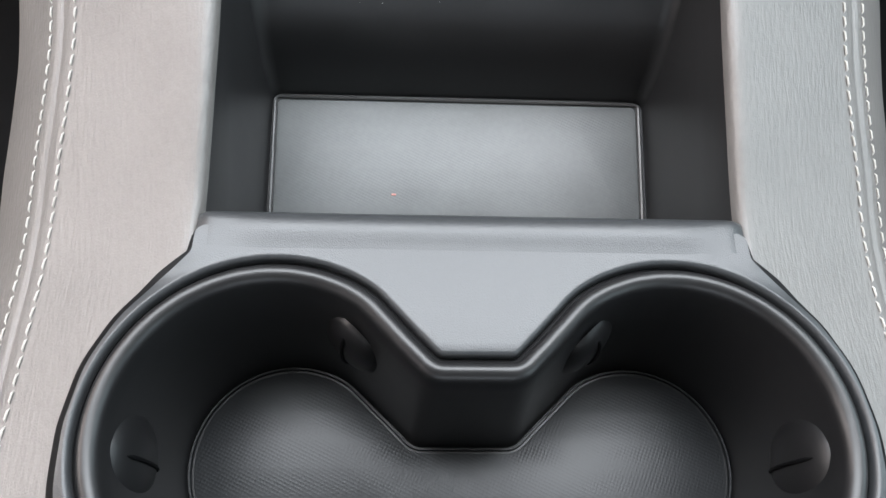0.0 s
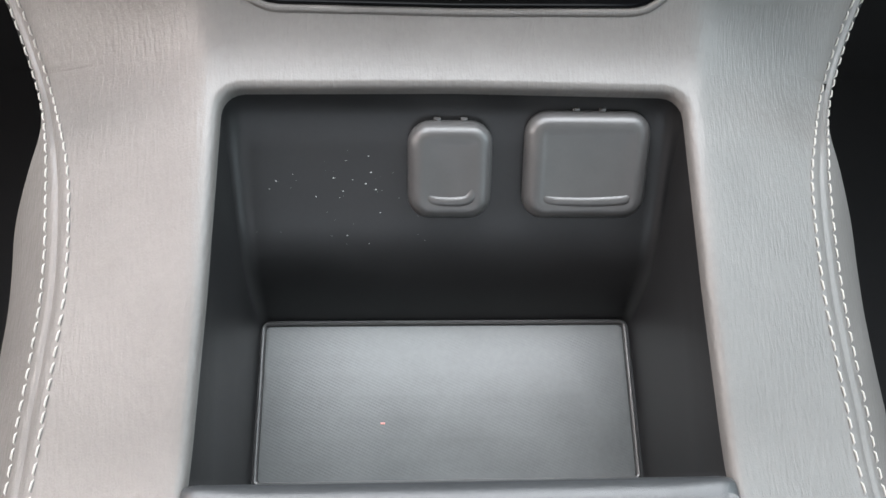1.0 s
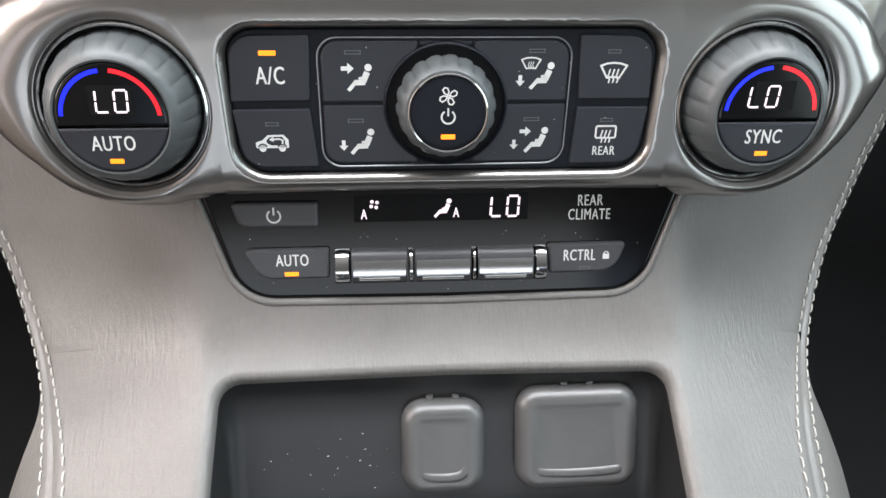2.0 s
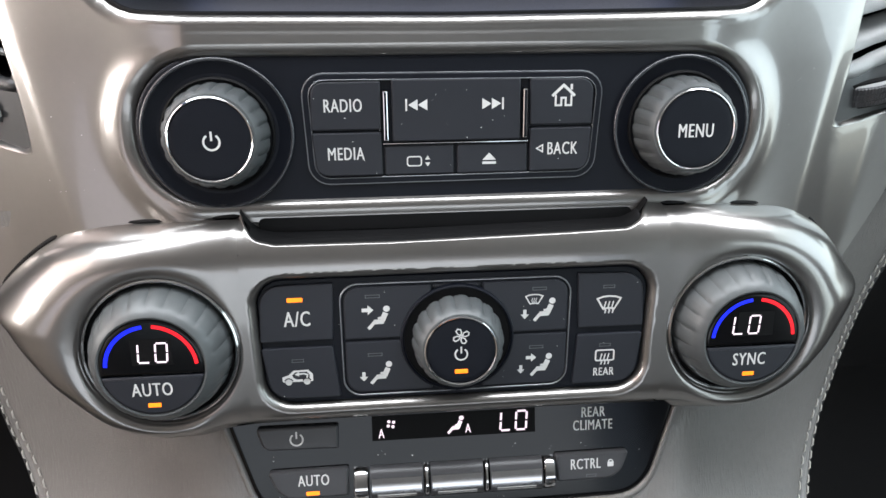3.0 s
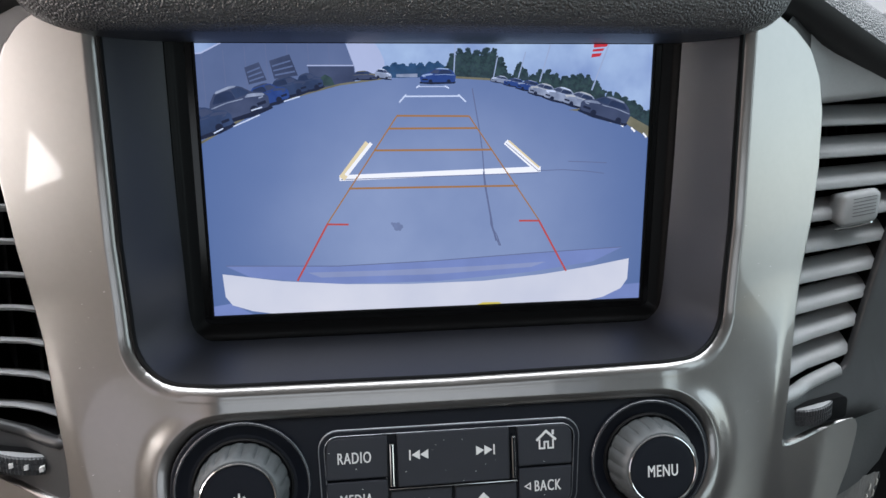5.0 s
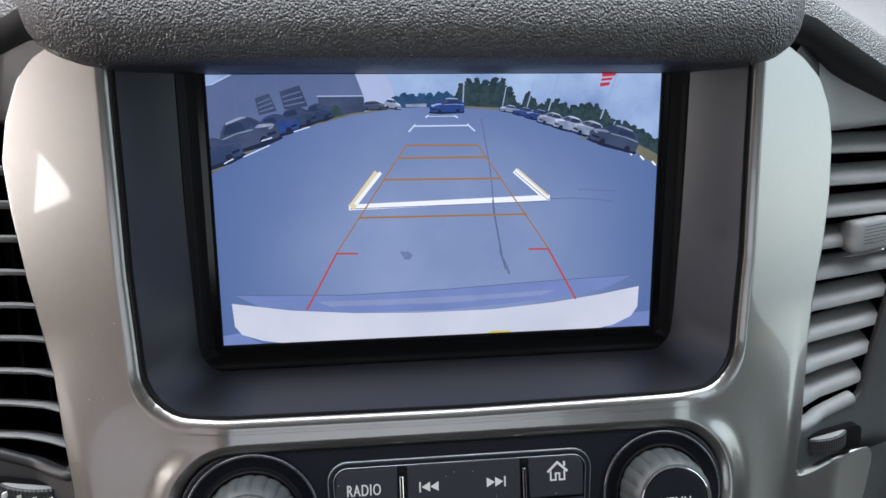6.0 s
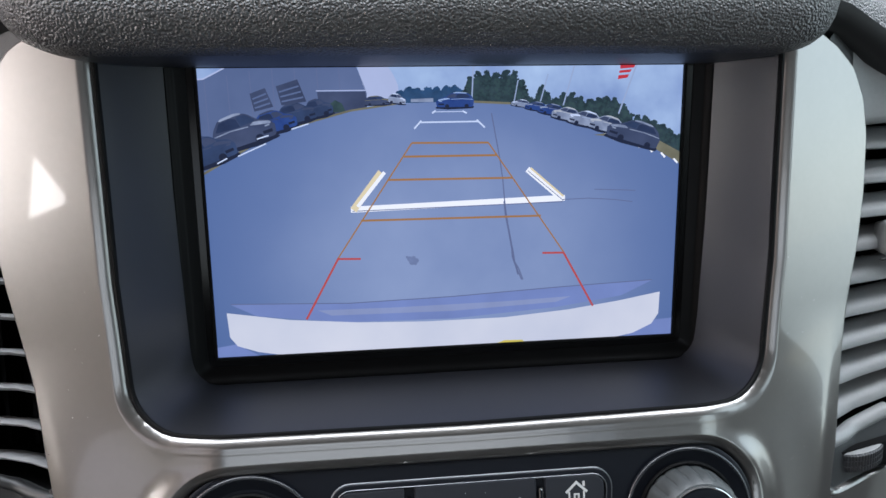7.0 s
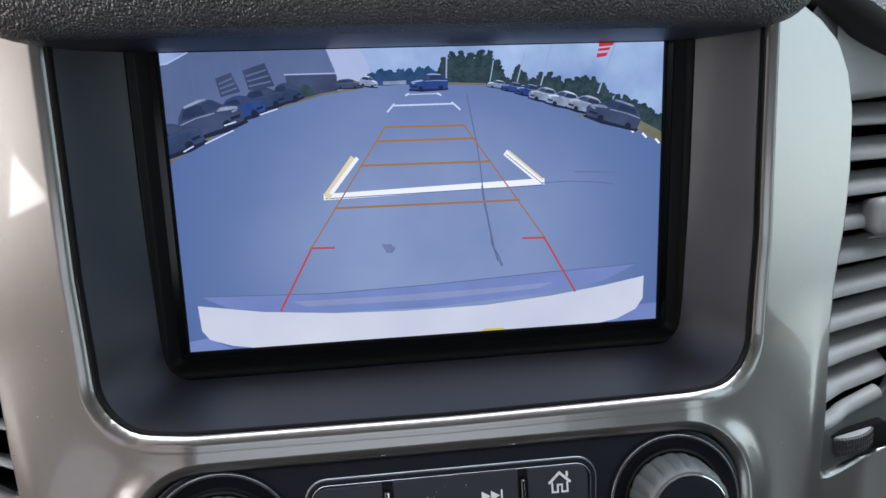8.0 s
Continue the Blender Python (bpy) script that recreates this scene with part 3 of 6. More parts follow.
# ---- storage bin ----
bin_thing = thing("storage_bin", (0, 0.07, 0.598), "deep black plastic storage bin in the console", "storage bin")
BACK = [(0.1510, 0.6902), (0.1500, 0.6850), (0.1478, 0.6800), (0.1405, 0.6705), (0.1258, 0.6552), (0.1150, 0.6420), (0.1075, 0.6270), (0.1035, 0.6140), (0.1022, 0.6075)]
FRONT = [(0.0285, 0.6630), (0.0295, 0.6560), (0.0300, 0.6500), (0.0315, 0.6400), (0.0330, 0.6300), (0.0345, 0.6200), (0.0360, 0.6120), (0.0370, 0.6050), (0.0375, 0.5985)]
loops = []
for k, ((y1, z1), (y0, z0)) in enumerate(zip(BACK, FRONT)):
    f = k / 8
    xa, xb = 78.3 - 5.1 * f + (2.6 if k == 0 else 0.9 if k == 1 else 0), 77.6 - 4.8 * f ** 1.3
    long = math.dist((y0, z0), (y1, z1)) * 1000
    r = 9.5 - 6.0 * f
    flat = rounded([(-xa, 0, 5), (xa, 0, 5), (xb, long, r), (-xb, long, r)], 5)
    loops.append([(x * 0.001, y0 + (y1 - y0) * q / long, z0 + (z1 - z0) * q / long) for x, q in flat])
part("liner", loft(loops, end=True), BINPLASTIC, bin_thing, "black grained plastic liner", 50)
lip = box(-72.6, 72.0, -62, -0.6, 2.5, 3)
part("mat_rim", loft([[BINFLOOR(*p, w) for p in inset(lip, d)] for d, w in ((0, 0.6), (0.1, 2.4), (0.6, 2.9), (1.2, 2.6), (1.5, 1.6))]), COVER, bin_thing, "raised rubber rim")
mat = thing("rubber_mat", (0, 0.07, 0.60), "grey textured rubber mat lying in the storage bin", "mat")
part("mat_sheet", pad(BINFLOOR, box(-70.8, 70.2, -61, -2.4, 2, 6), 0.6, 2.0, 0.3), RUBBER, mat)
part("scuff", sign(BINFLOOR, 2.06, [ribbon([(6 + 1.1 * k, -27.6 + 0.9 * math.sin(k * 0.25 + 0.3)), (6.7 + 1.1 * k, -27.5 + 0.9 * math.sin(k * 0.25 + 0.4))], 0.25) for k in range(13)]), DIMPRINT, mat, "pale scuff", 0)

rnd = random.Random(4)
specks = thing("dust", (0, 0.12, 0.64), "pale specks of dust on the black bin wall", "dust", kind="stuff")
geos = []
for k in range(44):
    u, v = rnd.gauss(-45, 18), rnd.gauss(8, 13)
    if -74 < u < 60 and -16 < v < 30:
        r, a = 0.05 + 0.2 * rnd.random() ** 2.5, rnd.uniform(0, 3.1)
        geos.append(sign(SOCKET, 0.12, [poly(*[(u + r * (1 + 1.5 * (q % 2)) * math.cos(a + q * 1.57), v + r * math.sin(a + q * 1.57)) for q in range(4)])]))
part("speck", join(*geos), DUST, specks, "", 0)
lint = thing("lint", BINFLOOR(-25, -40, 2.1), "tiny pale red shred lying on the rubber mat", "lint")
part("shred", solid(BINFLOOR, box(-26.0, -24.2, -40.3, -39.5, 0.2), [(0, 2.02), (0.1, 2.5)]), LINT, lint)


def socket_cover(name, u0, u1, v0, v1, label, ridge):
    t = thing(name, SOCKET((u0 + u1) / 2, (v0 + v1) / 2, 0), label, "socket cover")
    lp = box(u0, u1, v0, v1, 8.0, 3, 8)
    body = part("cover", solid(SOCKET, lp, [(1.2, -3), (0.4, 0.6), (0, 2.2), (0.2, 4.0), (0.9, 5.6), (1.9, 6.8), (3.2, 7.6), (4.6, 7.9), (6.0, 7.7), (7.4, 7.3)]), COVER, t, "", 60)
    a, b, c = u0 + ridge + 1, u1 - ridge - 1, v0 + 7.0
    rise = 1.0 if u1 - u0 < 32 else 0.3
    path = flowing([(a - 0.3, c + 4.5, -2.6), (a + 0.2, c + 2.2, -1.2), (a + 2.4, c + 0.3, -0.3), ((a + b) / 2, c - 0.2, 0), (b - 2.4, c + 0.4, 0), (b - 0.2, c + 0.4 + 2.6 * rise, -0.4), (b + 0.3, c + 0.5 + 6.0 * rise, -1.2), (b + 0.5, c + 0.6 + 9.0 * rise, -2.8)], 4)
    part("finger_ridge", tube([SOCKET(p.x, p.y, 5.8 + p.z) for p in path], 0.0024, 16), COVER, body, "soft raised ridge", 80)
    for du in (-4.5, 4.5):
        part("hinge_tab", pad(SOCKET, box((u0 + u1) / 2 + du - 1.2, (u0 + u1) / 2 + du + 1.2, v1 - 0.6, v1 + 1.0, 0.4), 0, 3.4, 0.4), COVER, body)
    return t


socket_cover("usb_cover", -15.7, 13.4, -2.2, 32.0, "grey rounded plastic cover over the port", 5.5)
socket_cover("power_outlet_cover", 24.2, 67.6, -2.2, 35.6, "wide grey rounded plastic cover over the outlet", 6.0)

# ---- cup holder ----
cup = thing("cup_holder", (0, -0.03, 0.61), "twin cup holder in satin grey and black plastic", "cup holder")


def cluster(r, notch, k, cx=55.0):
    """The outline of the two joined cups: radius, half depth of the waist, half width of the notch."""
    half = [(0.01, -57 + notch), (k, -57 + notch, 7), (k + 0.176 * r, -57 + notch + 0.18 * r, 20)]
    half += [(cx + r * math.cos(radians(a)), -57 + r * math.sin(radians(a)), 30) for a in range(125, -106, -10)]
    half += [(k + 0.45 * r, -57 - 0.92 * r, 8), (k, -57 - 0.80 * r, 5), (0.01, -57 - 0.80 * r)]
    return half_to_full(rounded(half, 4, 0, False))


RIM = cluster(42.5, 15.0, 12.0)
FLOOR = cluster(32.0, 5.5, 16.5, 56.0)


def blend(a, b, f):
    return [(p[0] + (q[0] - p[0]) * f, p[1] + (q[1] - p[1]) * f) for p, q in zip(a, b)]


rows = [(inset(RIM, -2.9), -7.0), (inset(RIM, -2.9), -2.4), (inset(RIM, -2.6), -1.2), (inset(RIM, -1.8), -0.35), (inset(RIM, -0.8), 0.05), (inset(RIM, 0.2), 0.0), (inset(RIM, 1.2), -0.5), (inset(RIM, 2.1), -1.5), (inset(RIM, 2.7), -3.0),
        (blend(inset(RIM, 3.0), FLOOR, 0.08), -8), (blend(inset(RIM, 3.0), FLOOR, 0.25), -18), (blend(inset(RIM, 3.0), FLOOR, 0.5), -34), (blend(inset(RIM, 3.0), FLOOR, 0.8), -50),
        (blend(inset(RIM, 3.0), FLOOR, 0.95), -56), (FLOOR, -58)]
insert = part("insert", loft([[CUPS(*p, w) for p in lp] for lp, w in rows], end=True), CUPWALL, cup, "black cup insert with a rolled rim", 60)
part("floor_bead", loft([[CUPS(*p, w) for p in inset(FLOOR, d)] for d, w in ((0.2, -57.6), (0.5, -56.6), (1.0, -56.6), (1.3, -57.6))]), CUPMAT, insert, "raised bead round the cup floor")
part("cup_mat", pad(CUPS, inset(FLOOR, 2.0), -57.9, -57.2, 0.3), CUPMAT, insert, "textured rubber cup mat")
FLANGE_IN = inset(RIM, -5.6)
# the shade down in the groove is put into this near-black band
part("groove", loft([[CUPS(*p, w) for p in inset(RIM, d)] for d, w in ((-2.7, -2.6), (-3.0, -3.4), (-4.9, -3.6), (-5.5, -4.2))]), BLACK, cup, "groove round the insert, blackened for its shade")


def flange_high(u, v):
    near = min(math.hypot(abs(u) - 55, v + 57) - 46, 12.0)
    return -0.4 - 2.6 * smooth01(near / 9.0) * smooth01((abs(u) - 58) / 14) * smooth01((-v - 8) / 14)


BRIDGE_OUT = half_to_full([(0.01, -110), (58, -110), (97, -93), (105.2, -74), (105.8, -56), (103.4, -40), (97, -26.5), (87.3, -15), (79.6, -8.2), (78.4, -0.5), (60, 0), (40, 0.3), (20, 0.5), (0.01, 0.5)])
BRIDGE_OUT = rounded([(u, v, 30 if abs(u) > 82 else 3) for u, v in BRIDGE_OUT], 5, 3)
PLATE = [tuple(Vector(p).lerp(Vector(q), smooth01((-2 - p[1]) / 14))) for p, q in zip(BRIDGE_OUT, inset(BRIDGE_OUT, 1.8))]
geo = sheet(CUPS, PLATE, FLANGE_IN, (0, -57), flange_high, 10, [(0.4, 0.12), (0.9, 0.5), (1.3, 1.3), (1.5, 2.6), (1.5, 7.0)])
part("surround", geo, BRIDGE, cup, "satin grey plate between bin and cups", 50)
ridge = [[CUPS(u, 0.4 + dv, flange_high(u, 0.0) + (dw if dw < 0 else dw * (1 - smooth01((abs(u) - 56) / 22))) - 0.12 * max(0, abs(u) - 75) ** 2) for u in range(-79, 80, 2)]
         for dv, dw in ((-8.5, -0.1), (-7.0, 0.08), (-5.0, 0.4), (-3.0, 0.8), (-1.0, 1.0), (0.8, 0.85), (2.2, 0.35), (3.4, -0.5), (4.4, -1.7), (5.0, -3.3), (5.2, -5.5), (5.0, -11))]
part("front_edge", loft(ridge, closed=False), BRIDGE, cup, "rolled front edge over the bin")
# near-black sheet that draws the shadow gap between leather and plate
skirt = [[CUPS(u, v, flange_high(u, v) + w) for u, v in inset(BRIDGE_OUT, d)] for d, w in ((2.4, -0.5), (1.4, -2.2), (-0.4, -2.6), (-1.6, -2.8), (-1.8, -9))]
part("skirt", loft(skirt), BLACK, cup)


def grip_tab(u, v, w, facing, wide, tall):
    """A soft bulge on the cup wall with a slit down it."""
    n, m = 28, 12
    c, s = math.cos(radians(facing)), math.sin(radians(facing))
    out = lambda q: 5.4 * q - 3.4
    loops = []
    for i in range(m + 1):
        a = math.pi / 2 * i / m
        rr, hh = math.cos(a) ** 0.9, math.sin(a)
        loops.append([CUPS(u + c * out(hh) - s * (wide * rr * math.cos(b)), v + s * out(hh) + c * (wide * rr * math.cos(b)), w + tall * rr * math.sin(b) - 2.0 * hh)
                      for b in [2 * math.pi * k / n for k in range(n)]])
    tab = part("grip_tab", loft(loops), TAB, insert, "soft rubber grip tab", 80)
    slit = []
    for k in range(15):
        x = -0.9 + k * 0.12
        h = math.sqrt(max(0.0, 1 - x * x))
        slit.append(CUPS(u + c * (out(h) + 0.3), v + s * (out(h) + 0.3), w + tall * x - 2.0 * h))
    part("slit", tube(slit, 0.0006, 6), BLACK, tab, "dark slit")


for side in (-1, 1):
    grip_tab(side * 37.0, -28.0, -27, -90 + side * 42, 11.0, 15)
    grip_tab(side * 91.0, -62.0, -23, 180 if side > 0 else 0, 14.0, 16)

# ---- dash trim: the silver frame round screen and radio ----


def fold_high(u, v):
    """The fold that runs down the column and splits off the outer facet."""
    if v > 42 or u < 90:
        return 0.0
    fold = 121.5 + 0.21 * (v + 52)
    fade = smooth01((42 - v) / 50)
    if u < fold:
        return fade * 3.4 * smooth01((u - fold + 34) / 42) / smooth01(34 / 42)
    return fade * max(-2.5, 3.4 - 0.20 * (u - fold))


def crease(u, v):
    return sum(fold_high(u + d, v) for d in (-1.6, -0.8, 0, 0.8, 1.6)) / 5


def trim_high(u, v):
    w = 4.9 - 0.176 * v if v < 0 else 4.9 * math.exp(-v / 28)
    d = max(0.0, abs(u) - 78)
    wing = 0.21 * max(0.0, u - 136) * smooth01((-6 - v) / 14)
    return w - 0.36 * d * d / (d + 12) + crease(abs(u), v) + wing


trim = thing("dash_trim", STACK(0, 0, 0), "satin silver dashboard trim round screen and radio", "dash trim")
OPENING = rounded([(-113.2, 150), (-112.2, 60, 60), (-109.0, 9.6, 18), (0, 8.6, 600), (106.6, 9.6, 18), (110.4, 60, 60), (110.4, 150)], 8, 4)
SIDE_R = [(133.4, -30.5), (135.5, -20), (137.5, -12), (140.2, 4), (143.2, 24), (145.8, 40), (149.5, 60), (151, 80), (150.4, 101), (147.4, 114), (141.7, 124.4), (132.5, 131.5), (124.8, 135.5), (112, 142)]
SIDE_L = [(132.4, -32), (133.2, -20), (134.2, -12), (137.2, 4), (140.2, 24), (143.8, 40), (147.5, 57), (151, 80), (152.5, 98), (149.5, 112), (144, 125), (138, 132), (129, 136.5), (116, 142)]
fine_r, fine_l = [rounded([(u, v, 14) for u, v in q], 3, 4, False) for q in (SIDE_R, SIDE_L)]
up_r, up_l = [(140.2, 4)] + [p for p in fine_r if p[1] > 4.5], [(137.2, 4)] + [p for p in fine_l if p[1] > 4.5]
upper = [(u, 4) for u in range(-132, 136, 6)] + up_r + [(u, 142) for u in range(106, -112, -8)] + [(-u, v) for u, v in reversed(up_l)]
OPENING = inset(OPENING, -4.0)
lip = [(0.8, 0.03), (1.7, 0.14), (2.6, 0.38), (3.5, 0.78), (4.3, 1.35), (5.0, 2.1), (5.5, 3.0), (5.8, 4.6)]
silk(part("screen_frame", sheet(STACK, dense(upper), OPENING, (0, 80), trim_high, 24, lip), SILVER, trim, "satin silver frame round the screen"), (0.2546, 0.8394, 18), trim_high)


def to_stack(u, v):
    """From the radio panel's plane to the trim's."""
    return u, -22.8 + v * math.cos(radians(10))


low_right = [(68, -50.2), (85, -50.6), (102, -52.2), (115, -55.4), (128, -61.0), (130, -54), (132.4, -42), (133.4, -30.5), (135.5, -20), (137.5, -12), (140.2, 4)]
low_left = [(-69, -50.8), (-95, -51.7), (-106, -52.8), (-115, -54.4), (-122, -55.5), (-128, -50), (-131, -42), (-132.4, -32), (-133.2, -20), (-134.2, -12), (-137.2, 4)]
lower = [(u, -50.4) for u in range(-60, 67, 6)] + low_right + [(u, 4) for u in range(136, -134, -6)] + list(reversed(low_left))
under = [[STACK(u, -50.4 - d, trim_high(u, -50.4) - dw) for u in range(-78, 79, 3)] for d, dw in ((0, 0), (0.4, 0.1), (0.8, 0.5), (1.0, 1.2), (1.0, 4))]
part("lower_roll", loft(under, closed=False), SILVER, trim)


def rim_high(u, v):
    """The trim swells round the radio's two round ends."""
    far = max(0.0, math.hypot(max(0.0, abs(u) - 75), v + 23.5) - 27.5)
    return trim_high(u, v) + 1.7 * math.exp(-(far / 4.5) ** 2) * smooth01((abs(u) - 72) / 22) * smooth01((3.0 - v) / 12)


RADIO_HOLE = [to_stack(*p) for p in rounded([(-102, 26.2, 26), (102, 25.8, 26), (102, -27.0, 25), (-102, -27.0, 25)], 14, 5)]
silk(part("radio_frame", sheet(STACK, dense(lower), RADIO_HOLE, (0, -23), rim_high, 30, [(0.6, 0.0), (1.4, 0.02), (2.3, 0.12), (3.2, 0.4), (4.0, 0.95), (4.6, 1.8), (5.0, 3.0), (5.2, 6.0)]), SILVER, trim, "satin silver frame round the radio"), (0.2546, 0.8394, 18), rim_high)
for side in (-1, 1):
    inner = [(130, -28), (129.5, -33), (129, -40), (128.5, -46), (127, -52), (124, -56.0), (120, -57.0)]
    outer_w = [(134, -31.3), (153, -28.9), (174, -25.2), (171.5, -40), (166.5, -51), (160, -63), (148, -82)]
    if side < 0:
        inner = [(129, -30), (128.5, -35), (128, -40), (127, -46), (125, -51), (121, -54.5), (116, -55.0)]
        outer_w = [(134, -34.5), (152.5, -31), (168, -27), (165.5, -42), (163.5, -55), (161.5, -68), (156.5, -81)]
    inner, outer_w = [[(q.x, q.y) for q in flowing([(u, v, 0) for u, v in row], 4)] for row in (inner, outer_w)]
    loops = []
    for k in range(13):
        f = k / 12
        lp = [(a[0] + (b[0] - a[0]) * f, a[1] + (b[1] - a[1]) * f) for a, b in zip(inner, outer_w)]
        loops.append([STACK(side * u, v, trim_high(side * u, v) - 0.25) for u, v in lp])
    silk(part("lower_wing", loft(loops, closed=False), SILVER, trim, "silver wing below the air vent", 70), (0.2546, 0.8394, 18), lambda u, v: trim_high(u, v) - 0.25)
    strips = []
    for d, dw in ((-0.2, 0), (0.4, -0.15), (0.9, -0.7), (1.1, -2.0), (1.1, -9)):
        strips.append([STACK(side * (u + d), v, trim_high(side * u, v) + dw) for u, v in (fine_r if side > 0 else fine_l)])
    part("outer_edge", loft(strips, closed=False), SILVER, trim)
    path = [(137.0, -13), (134.2, -32.2, 5), (153, -29.6), (174, -25.6)] if side > 0 else [(134.4, -13), (132.4, -35.0, 5), (152.5, -31.6), (168, -27.4)]
    path = rounded(path, 6, 1.5, False)
    lip_rows = []
    for d, w in ((-4.2, -0.23), (-2.8, -0.2), (-1.4, -0.42), (-0.2, -1.0), (0.8, -1.9), (1.5, -3.1), (1.8, -4.6), (1.9, -8.0)):
        row = []
        for k, (u, v) in enumerate(path):
            (u0, v0), (u1, v1) = path[max(0, k - 1)], path[min(len(path) - 1, k + 1)]
            n = Vector((v0 - v1, u1 - u0)).normalized()
            row.append(STACK(side * (u + n.x * d), v + n.y * d, trim_high(side * u, v) + w))
        lip_rows.append(row)
    part("wing_sill", loft(lip_rows, closed=False), SILVER, trim, "rounded silver sill", 60)

# dark surround between trim and screen
surround = thing("screen_surround", SCREEN(0, -7, 0), "charcoal plastic recess round the screen", "screen surround")
inner_op = rounded([(-111.6, 150), (-110.6, 60, 60), (-107.4, 11.2, 16.4), (0, 10.2, 600), (105.0, 11.2, 16.4), (108.8, 60, 60), (108.8, 150)], 8, 4)
frame_in = rounded([(-96, 128), (-96, 60, 60), (-95, -8.5, 9), (0, -8.5, 600), (95, -8.5, 9), (96, 60, 60), (96, 128)], 8)
tgt = [cast(frame_in, (0, 50), math.atan2(v - 70, u)) for u, v in inner_op]
loops = []
for f, bulge in ((0, 0), (0.06, 0.0), (0.25, -0.6), (0.5, -1.0), (0.75, -0.9), (0.92, -0.3), (1.0, 0)):
    lp = []
    for (u, v), (a, b) in zip(inner_op, tgt):
        p, q = Vector(STACK(u, v, trim_high(u, v) - 2.9)), Vector(SCREEN(a, b, 3.0))
        r = p.lerp(q, f)
        lp.append(tuple(r + Vector((0, -0.001, 0.0006)) * bulge))
    loops.append(lp)
part("recess", loft(loops), RECESS, surround, "charcoal recess sloping in to the screen", 60)

part("gap_line", tube([STACK(u, v, trim_high(u, v) - 2.9) for u, v in inset(inner_op, -0.3)[1:-1]], 0.0010, 8), BLACK, surround, "dark gap beside the silver rim")

# ---- screen ----
display = thing("touch_screen", SCREEN(0, 0, 0), "lit colour screen showing the rear camera view", "screen")
bz_out, bz_in = box(-97.6, 97.6, -9.6, 131, 7, 0), box(-87.6, 87.6, -0.4, 104.4, 0.6, 0)
part("bezel", loft([[SCREEN(*p, w) for p in lp] for lp, w in ((bz_out, 1.0), (bz_out, 2.8), (inset(bz_out, 0.5), 3.6), (inset(bz_out, 1.3), 3.9), (inset(bz_out, 2.1), 3.6), (inset(bz_out, 2.7), 2.8), (inset(bz_out, 4.2), 2.0), (inset(bz_in, -2.6), 0.9), (inset(bz_in, -2.5), -1.0))]), BEZEL, display, "black frame with a rounded rim")
part("glass_border", ring(SCREEN, inset(bz_in, -2.8), inset(bz_in, 0.2), -0.5, 0.55, 0.1), GLOSS, display, "glossy black glass edge")
part("backing", sign(SCREEN, -0.6, [poly((-90, -3), (90, -3), (90, 107), (-90, 107))]), BLACK, display, "", 0)
part("inner_frame", ring(SCREEN, inset(bz_in, -0.2), inset(bz_in, 0.9), -0.4, 1.0, 0.2), BLACK, display)


def glow(name, color, strength=1.0, vary=0.0, scale=60.0, tint=None):
    """A picture element of the lit screen."""
    m = bpy.data.materials.new(name)
    m.use_nodes = True
    t = m.node_tree
    b = t.nodes["Principled BSDF"]
    b.inputs["Base Color"].default_value = (0.004, 0.004, 0.005, 1)
    b.inputs["Roughness"].default_value, b.inputs["Specular IOR Level"].default_value = 0.35, 0.15
    b.inputs["Emission Color"].default_value, b.inputs["Emission Strength"].default_value = (*color, 1), strength * 1.12
    if vary:
        tex = t.nodes.new("ShaderNodeTexNoise")
        tex.inputs["Scale"].default_value, tex.inputs["Detail"].default_value = scale, 5
        mix = t.nodes.new("ShaderNodeMix")
        mix.data_type = "RGBA"
        mix.inputs[6].default_value = tuple(c * (1 - vary) for c in color) + (1,)
        mix.inputs[7].default_value = (*(tint or tuple(c * (1 + vary) for c in color)), 1)
        t.links.new(t.nodes.new("ShaderNodeTexCoord").outputs["Object"], tex.inputs["Vector"])
        t.links.new(tex.outputs["Fac"], mix.inputs[0])
        t.links.new(mix.outputs[2], b.inputs["Emission Color"])
    return m


def px(*pts):
    return [poly(*pts)]


def shot(name, geos, mat, layer):
    return part(name, sign(SCREEN, -0.35 + 0.05 * layer, geos), mat, display, "", 0)


G_ROAD = glow("picture_asphalt", (0.122, 0.19, 0.42), 1.0, 0.10, 22, (0.295, 0.37, 0.59))


def shaded_picture(m, middle, reach, edge):
    """The rear camera's own picture falls off towards its edges."""
    t = m.node_tree
    b = t.nodes["Principled BSDF"]
    far = t.nodes.new("ShaderNodeVectorMath")
    far.operation = "DISTANCE"
    far.inputs[1].default_value = SCREEN(*middle, 0)
    t.links.new(t.nodes.new("ShaderNodeNewGeometry").outputs["Position"], far.inputs[0])
    span = t.nodes.new("ShaderNodeMapRange")
    span.interpolation_type = "SMOOTHSTEP"
    span.inputs[1].default_value, span.inputs[2].default_value, span.inputs[3].default_value, span.inputs[4].default_value = reach[0], reach[1], 0.0, 1.0
    t.links.new(far.outputs["Value"], span.inputs[0])
    mix = t.nodes.new("ShaderNodeMix")
    mix.data_type = "RGBA"
    t.links.new(span.outputs[0], mix.inputs[0])
    t.links.new(b.inputs["Emission Color"].links[0].from_socket, mix.inputs[6])
    mix.inputs[7].default_value = (*edge, 1)
    t.links.new(mix.outputs[2], b.inputs["Emission Color"])


